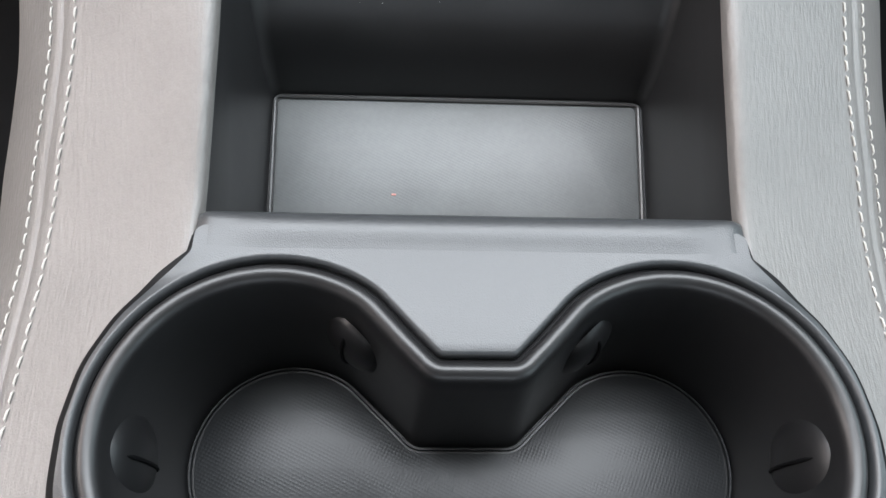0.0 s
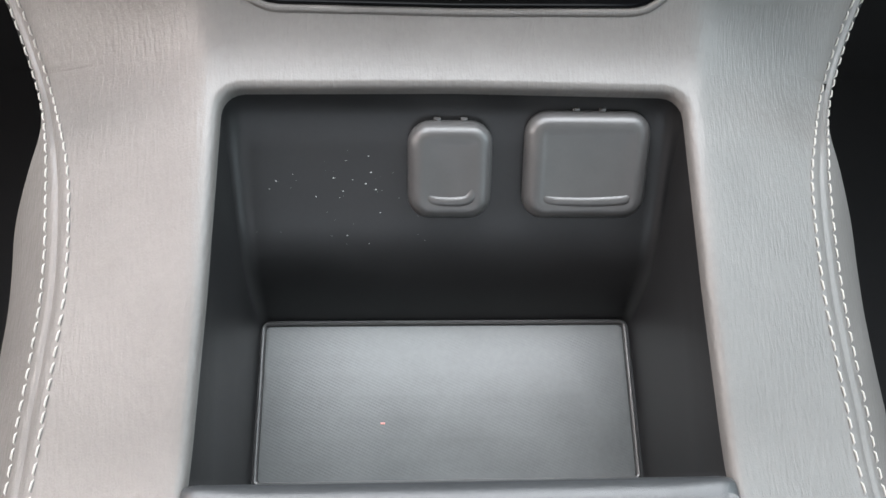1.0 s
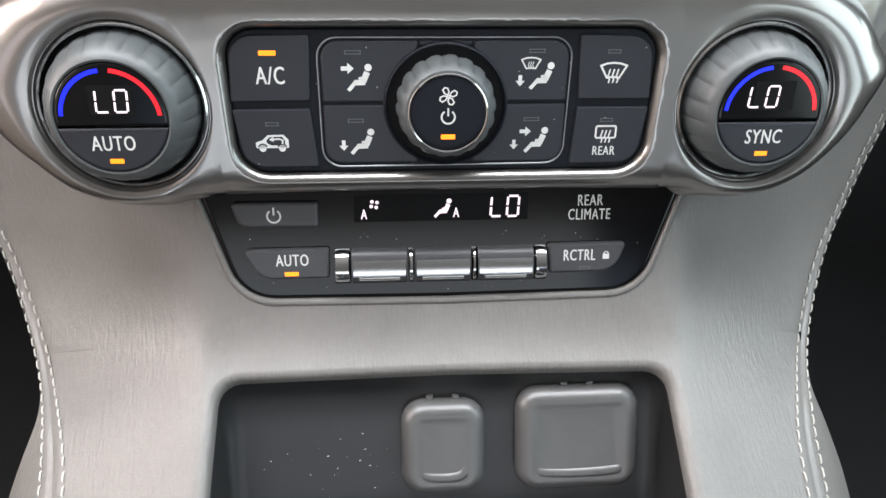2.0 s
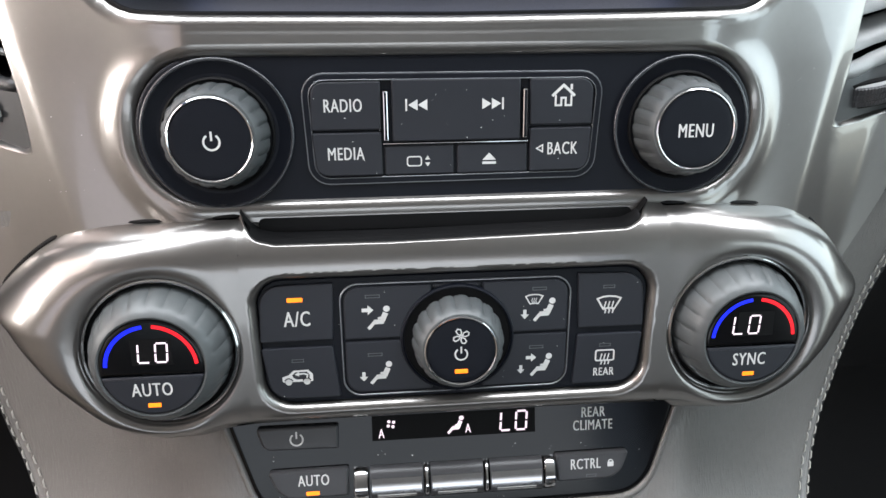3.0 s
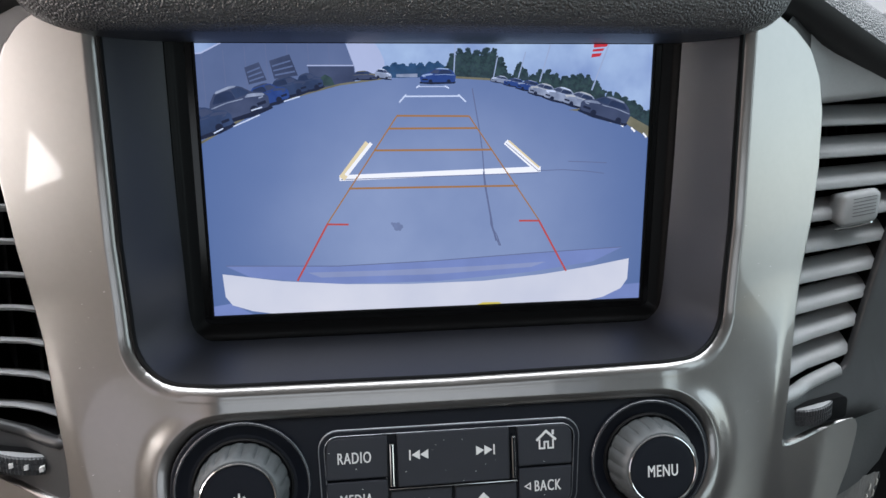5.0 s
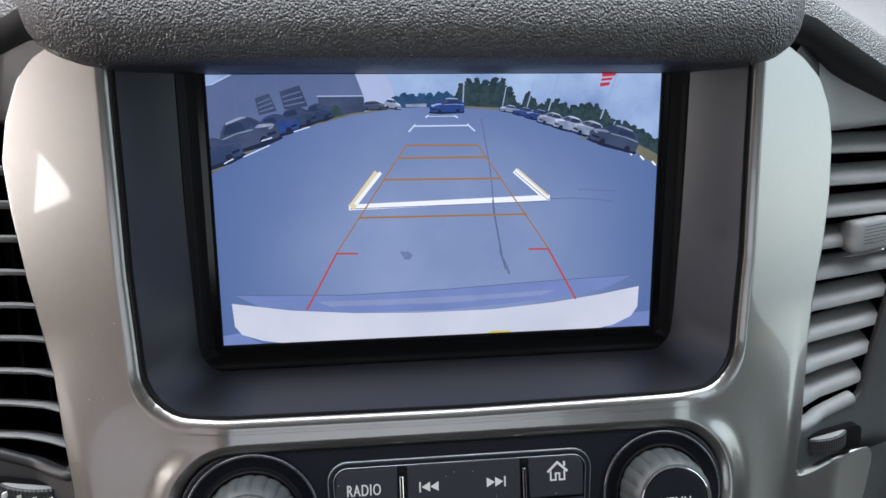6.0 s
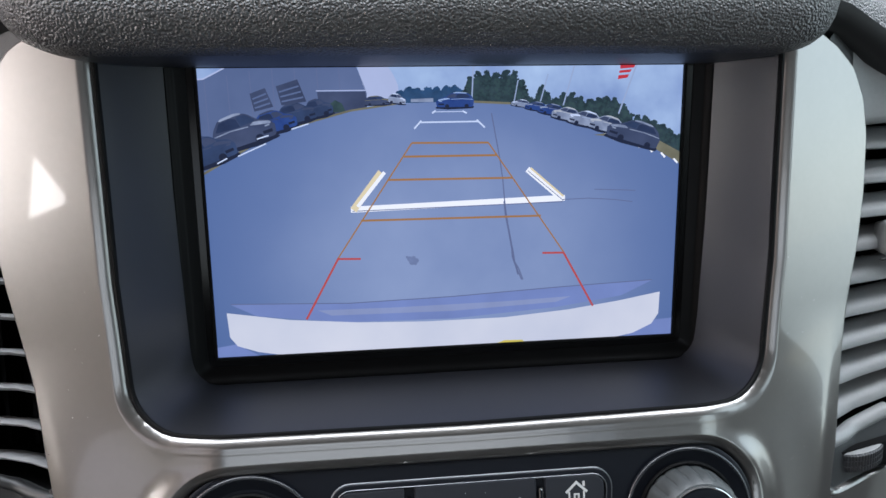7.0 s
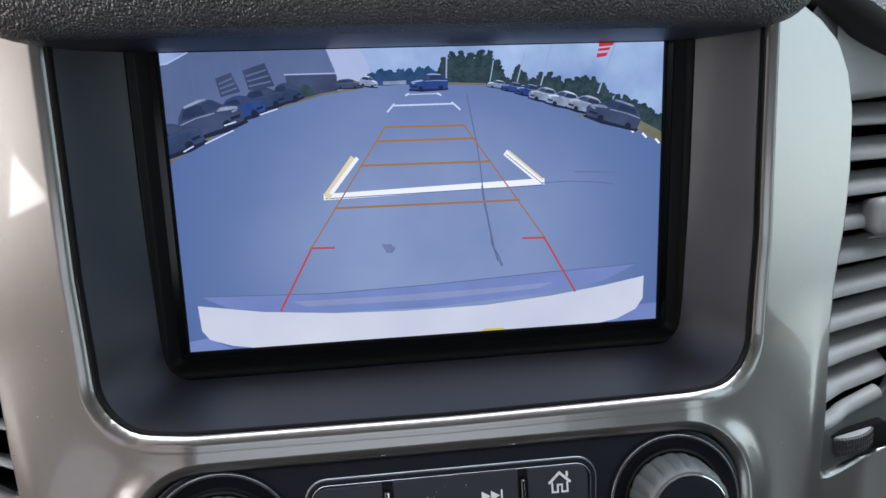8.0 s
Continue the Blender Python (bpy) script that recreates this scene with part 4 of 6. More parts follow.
shaded_picture(G_ROAD, (2, 34), (0.022, 0.10), (0.088, 0.148, 0.345))
G_NEAR = glow("picture_near_asphalt", (0.235, 0.285, 0.50), 1.0, 0.2, 60)
G_SKY = glow("picture_sky", (0.0, 0.06, 0.46), 1.0, 0.3, 40, (0.58, 0.76, 1.0))
G_HALL = glow("picture_hall", (0.06, 0.105, 0.25), 1.0, 0.3, 30, (0.15, 0.20, 0.38))
G_PALE = glow("picture_pale_wall", (0.40, 0.46, 0.70), 1.0, 0.15, 50)
G_TREE = glow("picture_trees", (0.006, 0.02, 0.04), 1.0, 0.8, 420, (0.045, 0.085, 0.11))
G_LEAF = glow("picture_light_leaves", (0.014, 0.04, 0.07), 1.0, 0.5, 420, (0.05, 0.095, 0.10))
G_FAR = glow("picture_far_trees", (0.012, 0.045, 0.12), 1.0, 0.6, 300, (0.04, 0.11, 0.26))
G_GRASS = glow("picture_verge", (0.15, 0.15, 0.10), 1.0, 0.5, 200, (0.24, 0.23, 0.17))
G_WHITE = glow("picture_white", (0.86, 0.88, 0.97), 1.0)
G_CREAM = glow("picture_cream_line", (0.72, 0.62, 0.42), 1.0)
G_ORANGE = glow("picture_orange_guide", (0.33, 0.165, 0.065), 1.0)
G_RED = glow("picture_red_guide", (0.44, 0.07, 0.075), 1.0)
G_CAR = glow("picture_dark_car", (0.012, 0.022, 0.07), 1.0, 0.7, 110, (0.05, 0.09, 0.22))
G_CARL = glow("picture_light_car", (0.08, 0.14, 0.36), 1.0, 0.6, 260, (0.42, 0.49, 0.68))
G_GREY = glow("picture_grey_car", (0.03, 0.05, 0.13), 1.0, 0.5, 110, (0.075, 0.10, 0.20))
G_BLUE = glow("picture_blue_car", (0.015, 0.06, 0.38), 1.0, 0.6, 300, (0.035, 0.085, 0.30))
G_GLASS = glow("picture_car_glass", (0.010, 0.016, 0.045), 1.0)
G_TINT = glow("picture_tinted_glass", (0.018, 0.032, 0.085), 1.0, 0.5, 200)
G_SHINE = glow("picture_shine", (0.56, 0.65, 0.88), 1.0)
G_PALECAR = glow("picture_cream_car", (0.44, 0.47, 0.54), 1.0, 0.25, 200)
G_LINE = glow("picture_crack", (0.115, 0.145, 0.28), 1.0)
G_DRAIN = glow("picture_drain", (0.15, 0.195, 0.36), 1.0, 0.3, 300)
G_BUMP = glow("picture_bumper", (0.54, 0.585, 0.76), 1.0, 0.12, 30, (0.70, 0.71, 0.80))
G_BUMP2 = glow("picture_bumper_edge", (0.17, 0.23, 0.50), 1.0, 0.2, 60)
G_YELL = glow("picture_yellow_mark", (0.60, 0.50, 0.10), 1.0)
G_FLAG = glow("picture_red_flag", (0.5, 0.03, 0.05), 1.0)
G_POLE = glow("picture_pole", (0.30, 0.38, 0.60), 1.0)
shot("sky", px((-87.2, 78), (87.2, 66), (87.2, 104), (-87.2, 104)), G_SKY, 0)
shot("asphalt", px((-87.2, 0), (87.2, 0), (87.2, 67.5), (76, 74.5), (64, 78.5), (50, 83), (36, 87), (22, 90), (8, 91), (-8, 91.2), (-18, 90.7), (-35.4, 88.4), (-48, 85.2), (-62.7, 81), (-77.5, 73), (-87.2, 68)), G_ROAD, 3)
shot("hall", px((-87.2, 66), (-48, 85), (-29.5, 89.5), (-29.4, 94.5), (-30.2, 97), (-32.9, 104), (-77.5, 104), (-84.7, 100), (-87.2, 99.6)), G_HALL, 1)
shot("pale_wall", px((-29.4, 92), (-32.5, 104), (-22, 104), (-20, 101), (-18.4, 97.3), (-18.1, 91)), G_PALE, 1)
shot("hall_roof_edge", [ribbon([(-87, 99.8), (-84.7, 100), (-77.5, 103.6)], 0.5)], G_PALE, 2)
shot("canopy_edge", [ribbon([(-47, 95.6), (-29.8, 95.6)], 0.35)], G_PALE, 2)
for k in range(7):
    shot("hall_panel_joint", [ribbon([(-84 + 7.6 * k, 82 + 1.2 * k), (-84.5 + 7.6 * k, min(103.5, 99.5 + 1.5 * k))], 0.25)], G_LINE, 1.5)
shot("hall_door", px((-46.6, 95.2), (-29.8, 95.2), (-29.5, 89.6), (-45.9, 86.5)), G_GREY, 2)
shot("hall_bush", px((-44, 88), (-42.5, 91), (-40.5, 92.4), (-38.2, 91.2), (-37, 88.4)), G_LEAF, 2.5)
for corners in (((-69.6, 94.9), (-64.3, 96.8), (-61.8, 90.4), (-68.3, 88.8)), ((-60.6, 97.3), (-53.2, 99.6), (-50.4, 92.0), (-59.0, 90.8))):
    shot("hall_window", px(*corners), G_GREY, 2)
    (a, b), (c, d), (e, f), (g, h) = corners
    for q in (0.3, 0.55, 0.8):
        shot("window_bar", [ribbon([(a + (g - a) * q + 0.5, b + (h - b) * q), (c + (e - c) * q - 0.5, d + (f - d) * q)], 0.55)], G_HALL, 2.5)
rt = random.Random(8)


def foliage(name, u0, u1, base, heights, mat, layer, light=True, slope=0.0):
    """A clump of trees on the picture, with an uneven crown and lighter leaves."""
    n = len(heights) - 1
    pts, lit, clumps = [(u0, base)], [], []
    steps = max(24, int((u1 - u0) * 3))
    for k in range(steps + 1):
        f = k / steps * n
        a = min(n - 1, int(f))
        h = heights[a] + (heights[a + 1] - heights[a]) * (f - a)
        u, low = u0 + (u1 - u0) * k / steps, base + slope * k / steps
        h *= 0.84 + 0.10 * math.sin(u * 1.9 + heights[0]) + 0.06 * rt.random()
        pts.append((u, low + h * 0.9))
        for q in range(3):
            clumps.append(dot(u + rt.uniform(-0.5, 0.5), low + h * 0.9 + rt.uniform(-0.5, 0.06 * h), min(0.08 * h + 0.1, rt.uniform(0.2, 0.75))))
        if k % 2 and h > 3:
            for q in range(int(h / 2.2)):
                lit.append(dot(u + rt.uniform(-0.6, 0.6), low + rt.uniform(0.25, 0.85) * h, rt.uniform(0.25, 0.6)))
    shot(name, px(*(pts + [(u1, base + slope)])), mat, layer)
    shot("tree_crown", clumps, mat, layer + 0.15)["kind"] = "stuff"
    if light and lit:
        shot("leaf_light", lit, G_LEAF if mat is G_TREE else G_TREE, layer + 0.3)["kind"] = "stuff"


foliage("far_wood", -18.4, 4, 91, [4.5, 6, 5.2, 6, 5.4, 6.4, 6], G_FAR, 1, False)
foliage("tall_wood", 2.5, 31.5, 89.8, [1, 8, 12.6, 13.3, 12.6, 12, 13.6, 13.2, 11, 4, 1], G_TREE, 2)
foliage("small_tree", 30.3, 37.5, 89.8, [1.5, 5.5, 7.5, 5, 1], G_TREE, 2)
foliage("tree_line", 36, 68, 85, [4.5, 9.2, 11, 10, 8.6, 10, 11.4, 11, 8.5, 5], G_TREE, 1, True, -4)
foliage("hedge", 63, 87.2, 82, [1, 4, 7.5, 8.5, 8.6, 9, 8.5, 7.5], G_TREE, 1.5, True, -12)
shot("verge_strip", px((53.2, 78.6), (63.6, 77.4), (75.4, 74.0), (87.2, 67.1), (87.2, 71.6), (77.6, 76.6), (66, 80)), G_GRASS, 3.5)
shot("verge_strip", px((-87.2, 68), (-77.5, 73.5), (-62.7, 81.6), (-48.1, 85.8), (-35.4, 89), (-18.5, 91.3), (-18.5, 90.6), (-35.4, 88.3), (-48, 85.0), (-62.7, 80.6), (-77.5, 72.5), (-87.2, 67.1)), G_GRASS, 3.5)
shot("verge_strip", px((8, 91.6), (22, 90.8), (22, 90), (8, 90.8)), G_GRASS, 3.5)
for a, b, wide in (((7.9, 92), (8.5, 104), 0.5), ((23.2, 90.6), (24.7, 98.5), 0.4), ((33.0, 90.9), (35.7, 100.6), 0.45), ((41.5, 89.4), (45.6, 104), 0.5), ((62.5, 86.1), (68.8, 103.8), 0.6)):
    shot("pole", [ribbon([a, b], wide)], G_POLE, 3)
shot("flag", px((62.6, 103.8), (68.4, 103.8), (67.8, 102.6), (62.6, 102.2)) + px((62.4, 101.6), (67.0, 102.0), (66.4, 101.0), (62.2, 100.7)) + px((62.0, 99.9), (66.0, 100.2), (65.4, 99.0), (61.8, 98.5)), G_FLAG, 3)


def parked(u, v, long, high, turn, body, layer, top=None, facing=1, tall=1.0):
    """A parked car on the picture, seen small and from the front quarter: shade, body, lit upper faces, glass, lamps and wheels."""
    c, s = math.cos(radians(turn)), math.sin(radians(turn))
    m = lambda x, y: (u + facing * x * long * c - y * high * s, v + facing * x * long * s + y * high * c)
    face = lambda name, corners, mat, dl: shot(name, px(*[m(x, y) for x, y in rounded(corners, 4)]), mat, layer + dl)
    top = top or G_CARL
    face("car_shade", [(-0.54, 0.10, 0.05), (0.50, 0.10, 0.05), (0.56, -0.04, 0.04), (0.2, -0.12, 0.1), (-0.5, -0.06, 0.04)], G_GLASS, 0)
    face("parked_car", [(-0.50, 0.04, 0.08), (-0.53, 0.46, 0.14), (-0.46, 0.74, 0.14), (-0.34, 0.95 * tall, 0.16), (-0.08, 1.0 * tall, 0.3), (0.12, 0.92 * tall, 0.2), (0.28, 0.68, 0.2), (0.45, 0.58, 0.14), (0.53, 0.38, 0.12), (0.50, 0.04, 0.08)], body, 0.1)
    face("car_bonnet", [(0.20, 0.64, 0.03), (0.29, 0.62, 0.05), (0.46, 0.53, 0.05), (0.49, 0.43, 0.03), (0.30, 0.50, 0.05), (0.12, 0.56, 0.02)], top, 0.2)
    face("car_roof", [(-0.35, 0.90 * tall, 0.02), (-0.30, 0.97 * tall, 0.05), (-0.05, 1.02 * tall, 0.2), (0.12, 0.93 * tall, 0.05), (-0.06, 0.93 * tall, 0.2)], top, 0.2)
    face("car_side_glass", [(-0.44, 0.64, 0.03), (-0.34, 0.86 * tall, 0.06), (-0.06, 0.90 * tall, 0.1), (-0.02, 0.60, 0.02)], G_TINT, 0.2)
    face("car_windscreen", [(-0.01, 0.62, 0.02), (-0.05, 0.90 * tall, 0.04), (0.11, 0.88 * tall, 0.06), (0.26, 0.66, 0.04)], G_GREY if body is not G_GREY else G_CAR, 0.2)
    shot("car_lamp", [ribbon([m(0.36, 0.41), m(0.44, 0.42)], 0.05 * high)], top, layer + 0.25)
    shot("car_sheen", [ribbon([m(-0.50, 0.52), m(-0.20, 0.57), m(0.10, 0.54)], 0.035 * high)], G_POLE if top is G_SHINE else top, layer + 0.25)
    shot("car_grille", [ribbon([m(0.30, 0.22), m(0.46, 0.23)], 0.10 * high)], G_GLASS, layer + 0.25)
    shot("car_wheel", [dot(*m(x, 0.09), 0.14 * high) for x in (-0.32, 0.22)], G_GLASS, layer + 0.25)


parked(1.8, 89.2, 13, 5.4, 0, G_BLUE, 4, G_SKY, -1)
parked(-45.5, 86.8, 9, 6.4, 14, G_CAR, 4, G_GREY)
parked(-53, 84.8, 13, 7.2, 14, G_CAR, 4.5, G_GREY)
parked(-60.5, 81.8, 14, 7.8, 15, G_BLUE, 4.8, G_GREY)
parked(-71, 77.4, 21, 11.0, 17, G_GREY, 5.2, G_CARL, 1, 1.05)
parked(-83.5, 71.0, 19, 10.4, 20, G_CAR, 5.7, G_GREY)
for k, (u, v, lg, h) in enumerate(((25.5, 89.2, 6.5, 2.6), (31, 87.8, 7.5, 3.2), (36.6, 86.2, 9, 4.0), (42.0, 84.2, 10, 4.8), (49, 82.0, 12, 5.6), (57, 79.8, 13, 6.0), (67.5, 75.4, 20, 8.6))):
    parked(u, v, lg, h, -9 - k * 1.3, (G_CARL, G_BLUE, G_BLUE, G_CARL, G_CARL, G_CARL, G_GREY)[k], 4 + k * 0.4, (G_SHINE, G_CARL, G_CARL, G_PALECAR, G_SHINE, G_PALECAR, G_CARL)[k], -1)
parked(-25.6, 90.5, 9, 3.2, 2, G_GREY, 4, G_GRASS)
parked(-19, 90.9, 6, 3.4, -8, G_CARL, 4.3, G_SHINE)
shot("far_car", px((-14, 92.4), (-6, 92.6), (-6, 91.3), (-14, 91.3)), G_CARL, 3.6)
for k in range(6):
    u, v = 60.5 + 5.0 * k, 77.6 - 1.35 * k - 0.10 * k * k
    shot("bay_mark", [ribbon([(u - 1.0, v + 0.9), (u + 0.6, v - 0.8)], 0.75)], G_WHITE, 3.8)
shot("bay_mark", [ribbon([(50, 82.2), (58, 79.0), (72, 74.6)], 0.4)], G_WHITE, 3.8)
for a, b in (((-82, 71.2), (-78.5, 73.0)), ((-74.8, 73.6), (-65, 77.8)), ((-68, 79.4), (-64, 80.6)), ((-56, 82.6), (-50, 84.4))):
    shot("bay_mark", [ribbon([a, b], 0.45)], G_SHINE, 8)
shot("white_bay", [ribbon([(-36.5, 53.6), (42.8, 55.6)], 2.2)], G_WHITE, 5)
shot("white_bay", [ribbon([(41, 55.8), (28.4, 66.6)], 2.2)], G_WHITE, 5)
shot("cream_bay", [ribbon([(42.2, 56.2), (29.6, 67.0)], 0.7)], G_CREAM, 6)
shot("cream_bay", [ribbon([(-35.6, 53.4), (-25.2, 66.8)], 2.6)], G_CREAM, 6)
shot("cream_inner", [ribbon([(-34.0, 54.6), (-24.0, 66.8)], 1.3)], G_WHITE, 7)
shot("far_bay", [ribbon([(-11, 84.2), (10.4, 84.2)], 0.55), ribbon([(-13.0, 82.0), (-10.4, 84.8)], 0.6), ribbon([(9.6, 84.8), (12.6, 82.0)], 0.6)], G_SHINE, 5)
shot("far_bay", [ribbon([(-6.5, 87.4), (-5.2, 88.2)], 0.6), ribbon([(4.4, 88), (6, 87.2)], 0.6), ribbon([(-5.2, 87.8), (4.4, 87.8)], 0.25)], G_SHINE, 5)
crack = [(15.0, 87), (16.5, 79), (18, 71), (19.2, 63), (20, 54), (21.5, 44), (23.2, 36), (24, 31), (26.5, 25)]
shot("crack", [ribbon(crack, 0.42), ribbon([(19.8, 55), (20.3, 50), (21.5, 44), (22.8, 37), (23.0, 34), (24.4, 30), (25.2, 27)], 0.7), ribbon([(23.0, 33.5), (25.5, 29), (27, 25)], 0.45), ribbon([(42, 55), (52, 55.2), (62, 54.4), (69, 53.4)], 0.3), ribbon([(54, 58.5), (64, 58), (70, 57.6)], 0.3), ribbon([(-36, 53), (42, 54.2)], 0.3), ribbon([(42.2, 54.6), (28.6, 66.0)], 0.25)], G_LINE, 5.5)
shot("drain", [dot(-15.6, 34.6, 1.0), dot(-14.2, 34.9, 0.8), dot(-14.8, 33.4, 1.1), dot(-13.2, 33.9, 0.9), dot(-16.6, 35.3, 0.5), dot(-13.6, 32.8, 0.6)], G_DRAIN, 4)
for a, b, wide in (((-14, 77), (13.8, 76.6), 0.7), ((-17, 72.2), (17.2, 72), 0.75), ((-23, 64), (23, 63.6), 0.75), ((-33, 49.5), (33.6, 49.2), 0.75), ((-14, 77), (-42, 35.6), 0.5), ((13.8, 76.6), (42.8, 34.8), 0.5)):
    shot("guide_line", [ribbon([a, b], wide)], G_ORANGE, 8)
shot("red_guide", [ribbon([(-33.6, 35.4), (-41.8, 35.7), (-54.2, 13.4)], 0.75)], G_RED, 9)
shot("red_guide", [ribbon([(34.4, 35), (42.6, 34.8), (54.6, 13.4)], 0.75)], G_RED, 9)
shot("bumper_shade", px((-81, 20.2), (-38, 18.6), (0, 19.4), (40, 21.2), (78, 22.5), (66, 17), (40, 13.5), (0, 11), (-40, 11.6), (-72, 15.5)), G_BUMP2, 4)
shot("bumper_light", px((-50, 16.6), (-20, 16.4), (20, 16.8), (46, 17.6), (40, 15.6), (0, 14.0), (-45, 14.4)), G_NEAR, 5)
shot("bumper_line", [ribbon([(-81, 20.4), (-38, 18.8), (0, 19.6), (40, 21.4), (78, 22.7)], 0.35)], G_LINE, 5)
shot("bumper", px((-82.6, 17.2), (-60, 13.5), (-35, 11.3), (-10, 10.4), (20, 10.5), (45, 12.4), (65, 15), (81.4, 17.8), (81.2, 9), (78.5, 5.0), (71, 1.6), (62, 0), (-62, 0.0), (-72, 1.8), (-79.5, 4.5), (-82, 8)), G_BUMP, 6)
shot("bumper_corner", px((-87.2, 0), (-87.2, 4.2), (-80, 5.2), (-71, 0)), G_BUMP2, 5)
shot("bumper_corner", px((87.2, 0), (87.2, 7), (78, 6.5), (67, 0)), G_BUMP2, 5)
shot("hitch", px((16, 0), (28, 0), (27, 1.2), (20, 1.4)), G_YELL, 7)

# ---- radio panel ----
radio = thing("radio_panel", RADIO(0, -25, 0), "black radio panel with two knobs and keys", "car radio")
STAD = rounded([(-98, 23.6, 23), (98, 22.9, 23), (98, -25, 23), (-98, -25, 23)], 14, 5)
part("fascia", solid(RADIO, inset(STAD, 1.0), [(0, -4), (0, -0.9), (0.4, -0.5), (1.2, -0.4), (1.8, -0.4)]), FASCIA, radio, "matt black fascia")


def key(name, P, corners, parent, label="", high=1.1, mat=None, low=-0.6, soft=0.45):
    corners = [(u, v, max(r, 0.9)) for u, v, r in corners]
    return part(name, pad(P, inset(rounded(corners, 5, 0), 0.15), low, high, soft), mat or BUTTON, parent, label, 12)


def show(name, geo, parent, mat=None):
    return part(name, geo, mat or PRINT, parent, "", 0)


GROUP = rounded([(-46.8, 16.6, 6.5), (47.2, 16.2, 6.5), (45, -16.8, 6.5), (-45.4, -17.2, 6.5)], 6)
part("key_frame", ring(RADIO, GROUP, inset(GROUP, 2.0), -0.5, 0.5, 0.25), FASCIA, radio)
part("frame_line", ring(RADIO, inset(GROUP, 1.6), inset(GROUP, 1.95), 0.3, 0.62, 0.12), KEYLINE, radio, "thin grey line")
part("outer_line", ring(RADIO, inset(GROUP, -0.4), inset(GROUP, 0.1), -0.5, 0.1, 0.15), KEYLINE, radio, "thin grey line")
k1 = key("radio_key", RADIO, [(-44.2, 14.4, 4), (-22.6, 14.5, 0.5), (-22.8, -0.6, 0.4), (-44.6, -0.6, 0.4)], radio)
show("lettering", letters("RADIO", RADIO, -34.4, 7.2, 1.16, 3.6, 0.72), k1)
k2 = key("media_key", RADIO, [(-44.6, -1.0, 0.4), (-22.8, -1.0, 0.4), (-22.6, -14.9, 0.4), (-43.4, -14.9, 4)], radio)
show("lettering", letters("MEDIA", RADIO, -34.0, -7.6, 1.16, 3.6, 0.72), k2)
k3 = key("seek_key", RADIO, [(-19.6, 14.9, 0.6), (20.8, 14.8, 0.6), (20.8, -4.4, 0.6), (-19.6, -4.4, 0.6)], radio, "wide track-seek key", 1.6)
for u, f in ((-11.5, -1), (11.6, 1)):
    show("seek_sign", sign(RADIO, 1.66, [poly((-3.0 * f, 1.7), (-0.1 * f, 0), (-3.0 * f, -1.7)), poly((0, 1.7), (2.9 * f, 0), (0, -1.7)), ribbon([(3.5 * f, -1.8), (3.5 * f, 1.8)], 0.55)], u, 7.0), k3)
k4 = key("view_key", RADIO, [(-22.2, -5.3, 0.3), (-0.2, -5.3, 0.3), (-0.2, -15.0, 0.3), (-22.2, -15.0, 0.3)], radio, "", 0.8)
show("view_sign", sign(RADIO, 0.86, [ribbon(box(-2.6, 1.8, -1.4, 1.5, 0.8), 0.42, True), poly((3.0, 0.5), (4.6, 0.5), (3.8, 1.8)), poly((3.0, -0.4), (4.6, -0.4), (3.8, -1.7))], -12.4, -10.6), k4)
k5 = key("eject_key", RADIO, [(0.6, -5.3, 0.3), (23.2, -5.3, 0.3), (23.4, -15.0, 0.3), (0.6, -15.0, 0.3)], radio, "", 0.8)
show("eject_sign", sign(RADIO, 0.86, [poly((-2.2, -0.3), (2.2, -0.3), (0, 2.0)), poly((-2.2, -1.6), (2.2, -1.6), (2.2, -0.8), (-2.2, -0.8))], 11.0, -10.4), k5)
part("key_line", pad(RADIO, box(-22.4, 23.4, -5.1, -4.65, 0.1), 0.2, 1.3, 0.1), SOFTCHROME, radio, "thin bright line")
k6 = key("home_key", RADIO, [(23.6, 14.6, 0.5), (44.2, 14.3, 4), (44.0, -0.2, 0.4), (23.8, -0.2, 0.4)], radio)
show("home_sign", sign(RADIO, 1.16, [ribbon([(-3.6, 0.3), (0, 3.6), (3.6, 0.3)], 0.85), ribbon([(-2.5, 0.6), (-2.5, -2.6), (-0.7, -2.6), (-0.7, -0.3), (0.7, -0.3), (0.7, -2.6), (2.5, -2.6), (2.5, 0.6)], 0.6), ribbon([(2.5, 2.2), (2.5, 3.9)], 0.8)], 34.4, 8.6), k6)
k7 = key("back_key", RADIO, [(23.8, -0.7, 0.4), (44.0, -0.7, 0.4), (43.2, -14.7, 4), (23.8, -14.9, 0.4)], radio)
show("lettering", letters("BACK", RADIO, 34.6, -7.4, 1.16, 3.6, 0.72), k7)
show("back_sign", sign(RADIO, 1.16, [ribbon([(0.9, 1.1), (-1.0, 0), (0.9, -1.1)], 0.4, True)], 27.2, -7.4), k7)
for u in (-21.3, 22.3):
    part("chrome_sliver", pad(RADIO, rounded([(u - 0.9, -3.9, 0.3), (u + 0.7, -3.9, 0.3), (u + 0.7, 11.6, 0.3), (u - 0.9, 11.6, 0.3)], 3), 0, 2.1, 0.6), CHROME, radio, "slim chrome bar")
    part("bar_core", pad(RADIO, box(u - 0.45, u + 0.25, -3.2, 10.9, 0.1), 1.9, 2.14, 0.05), FASCIA, radio)


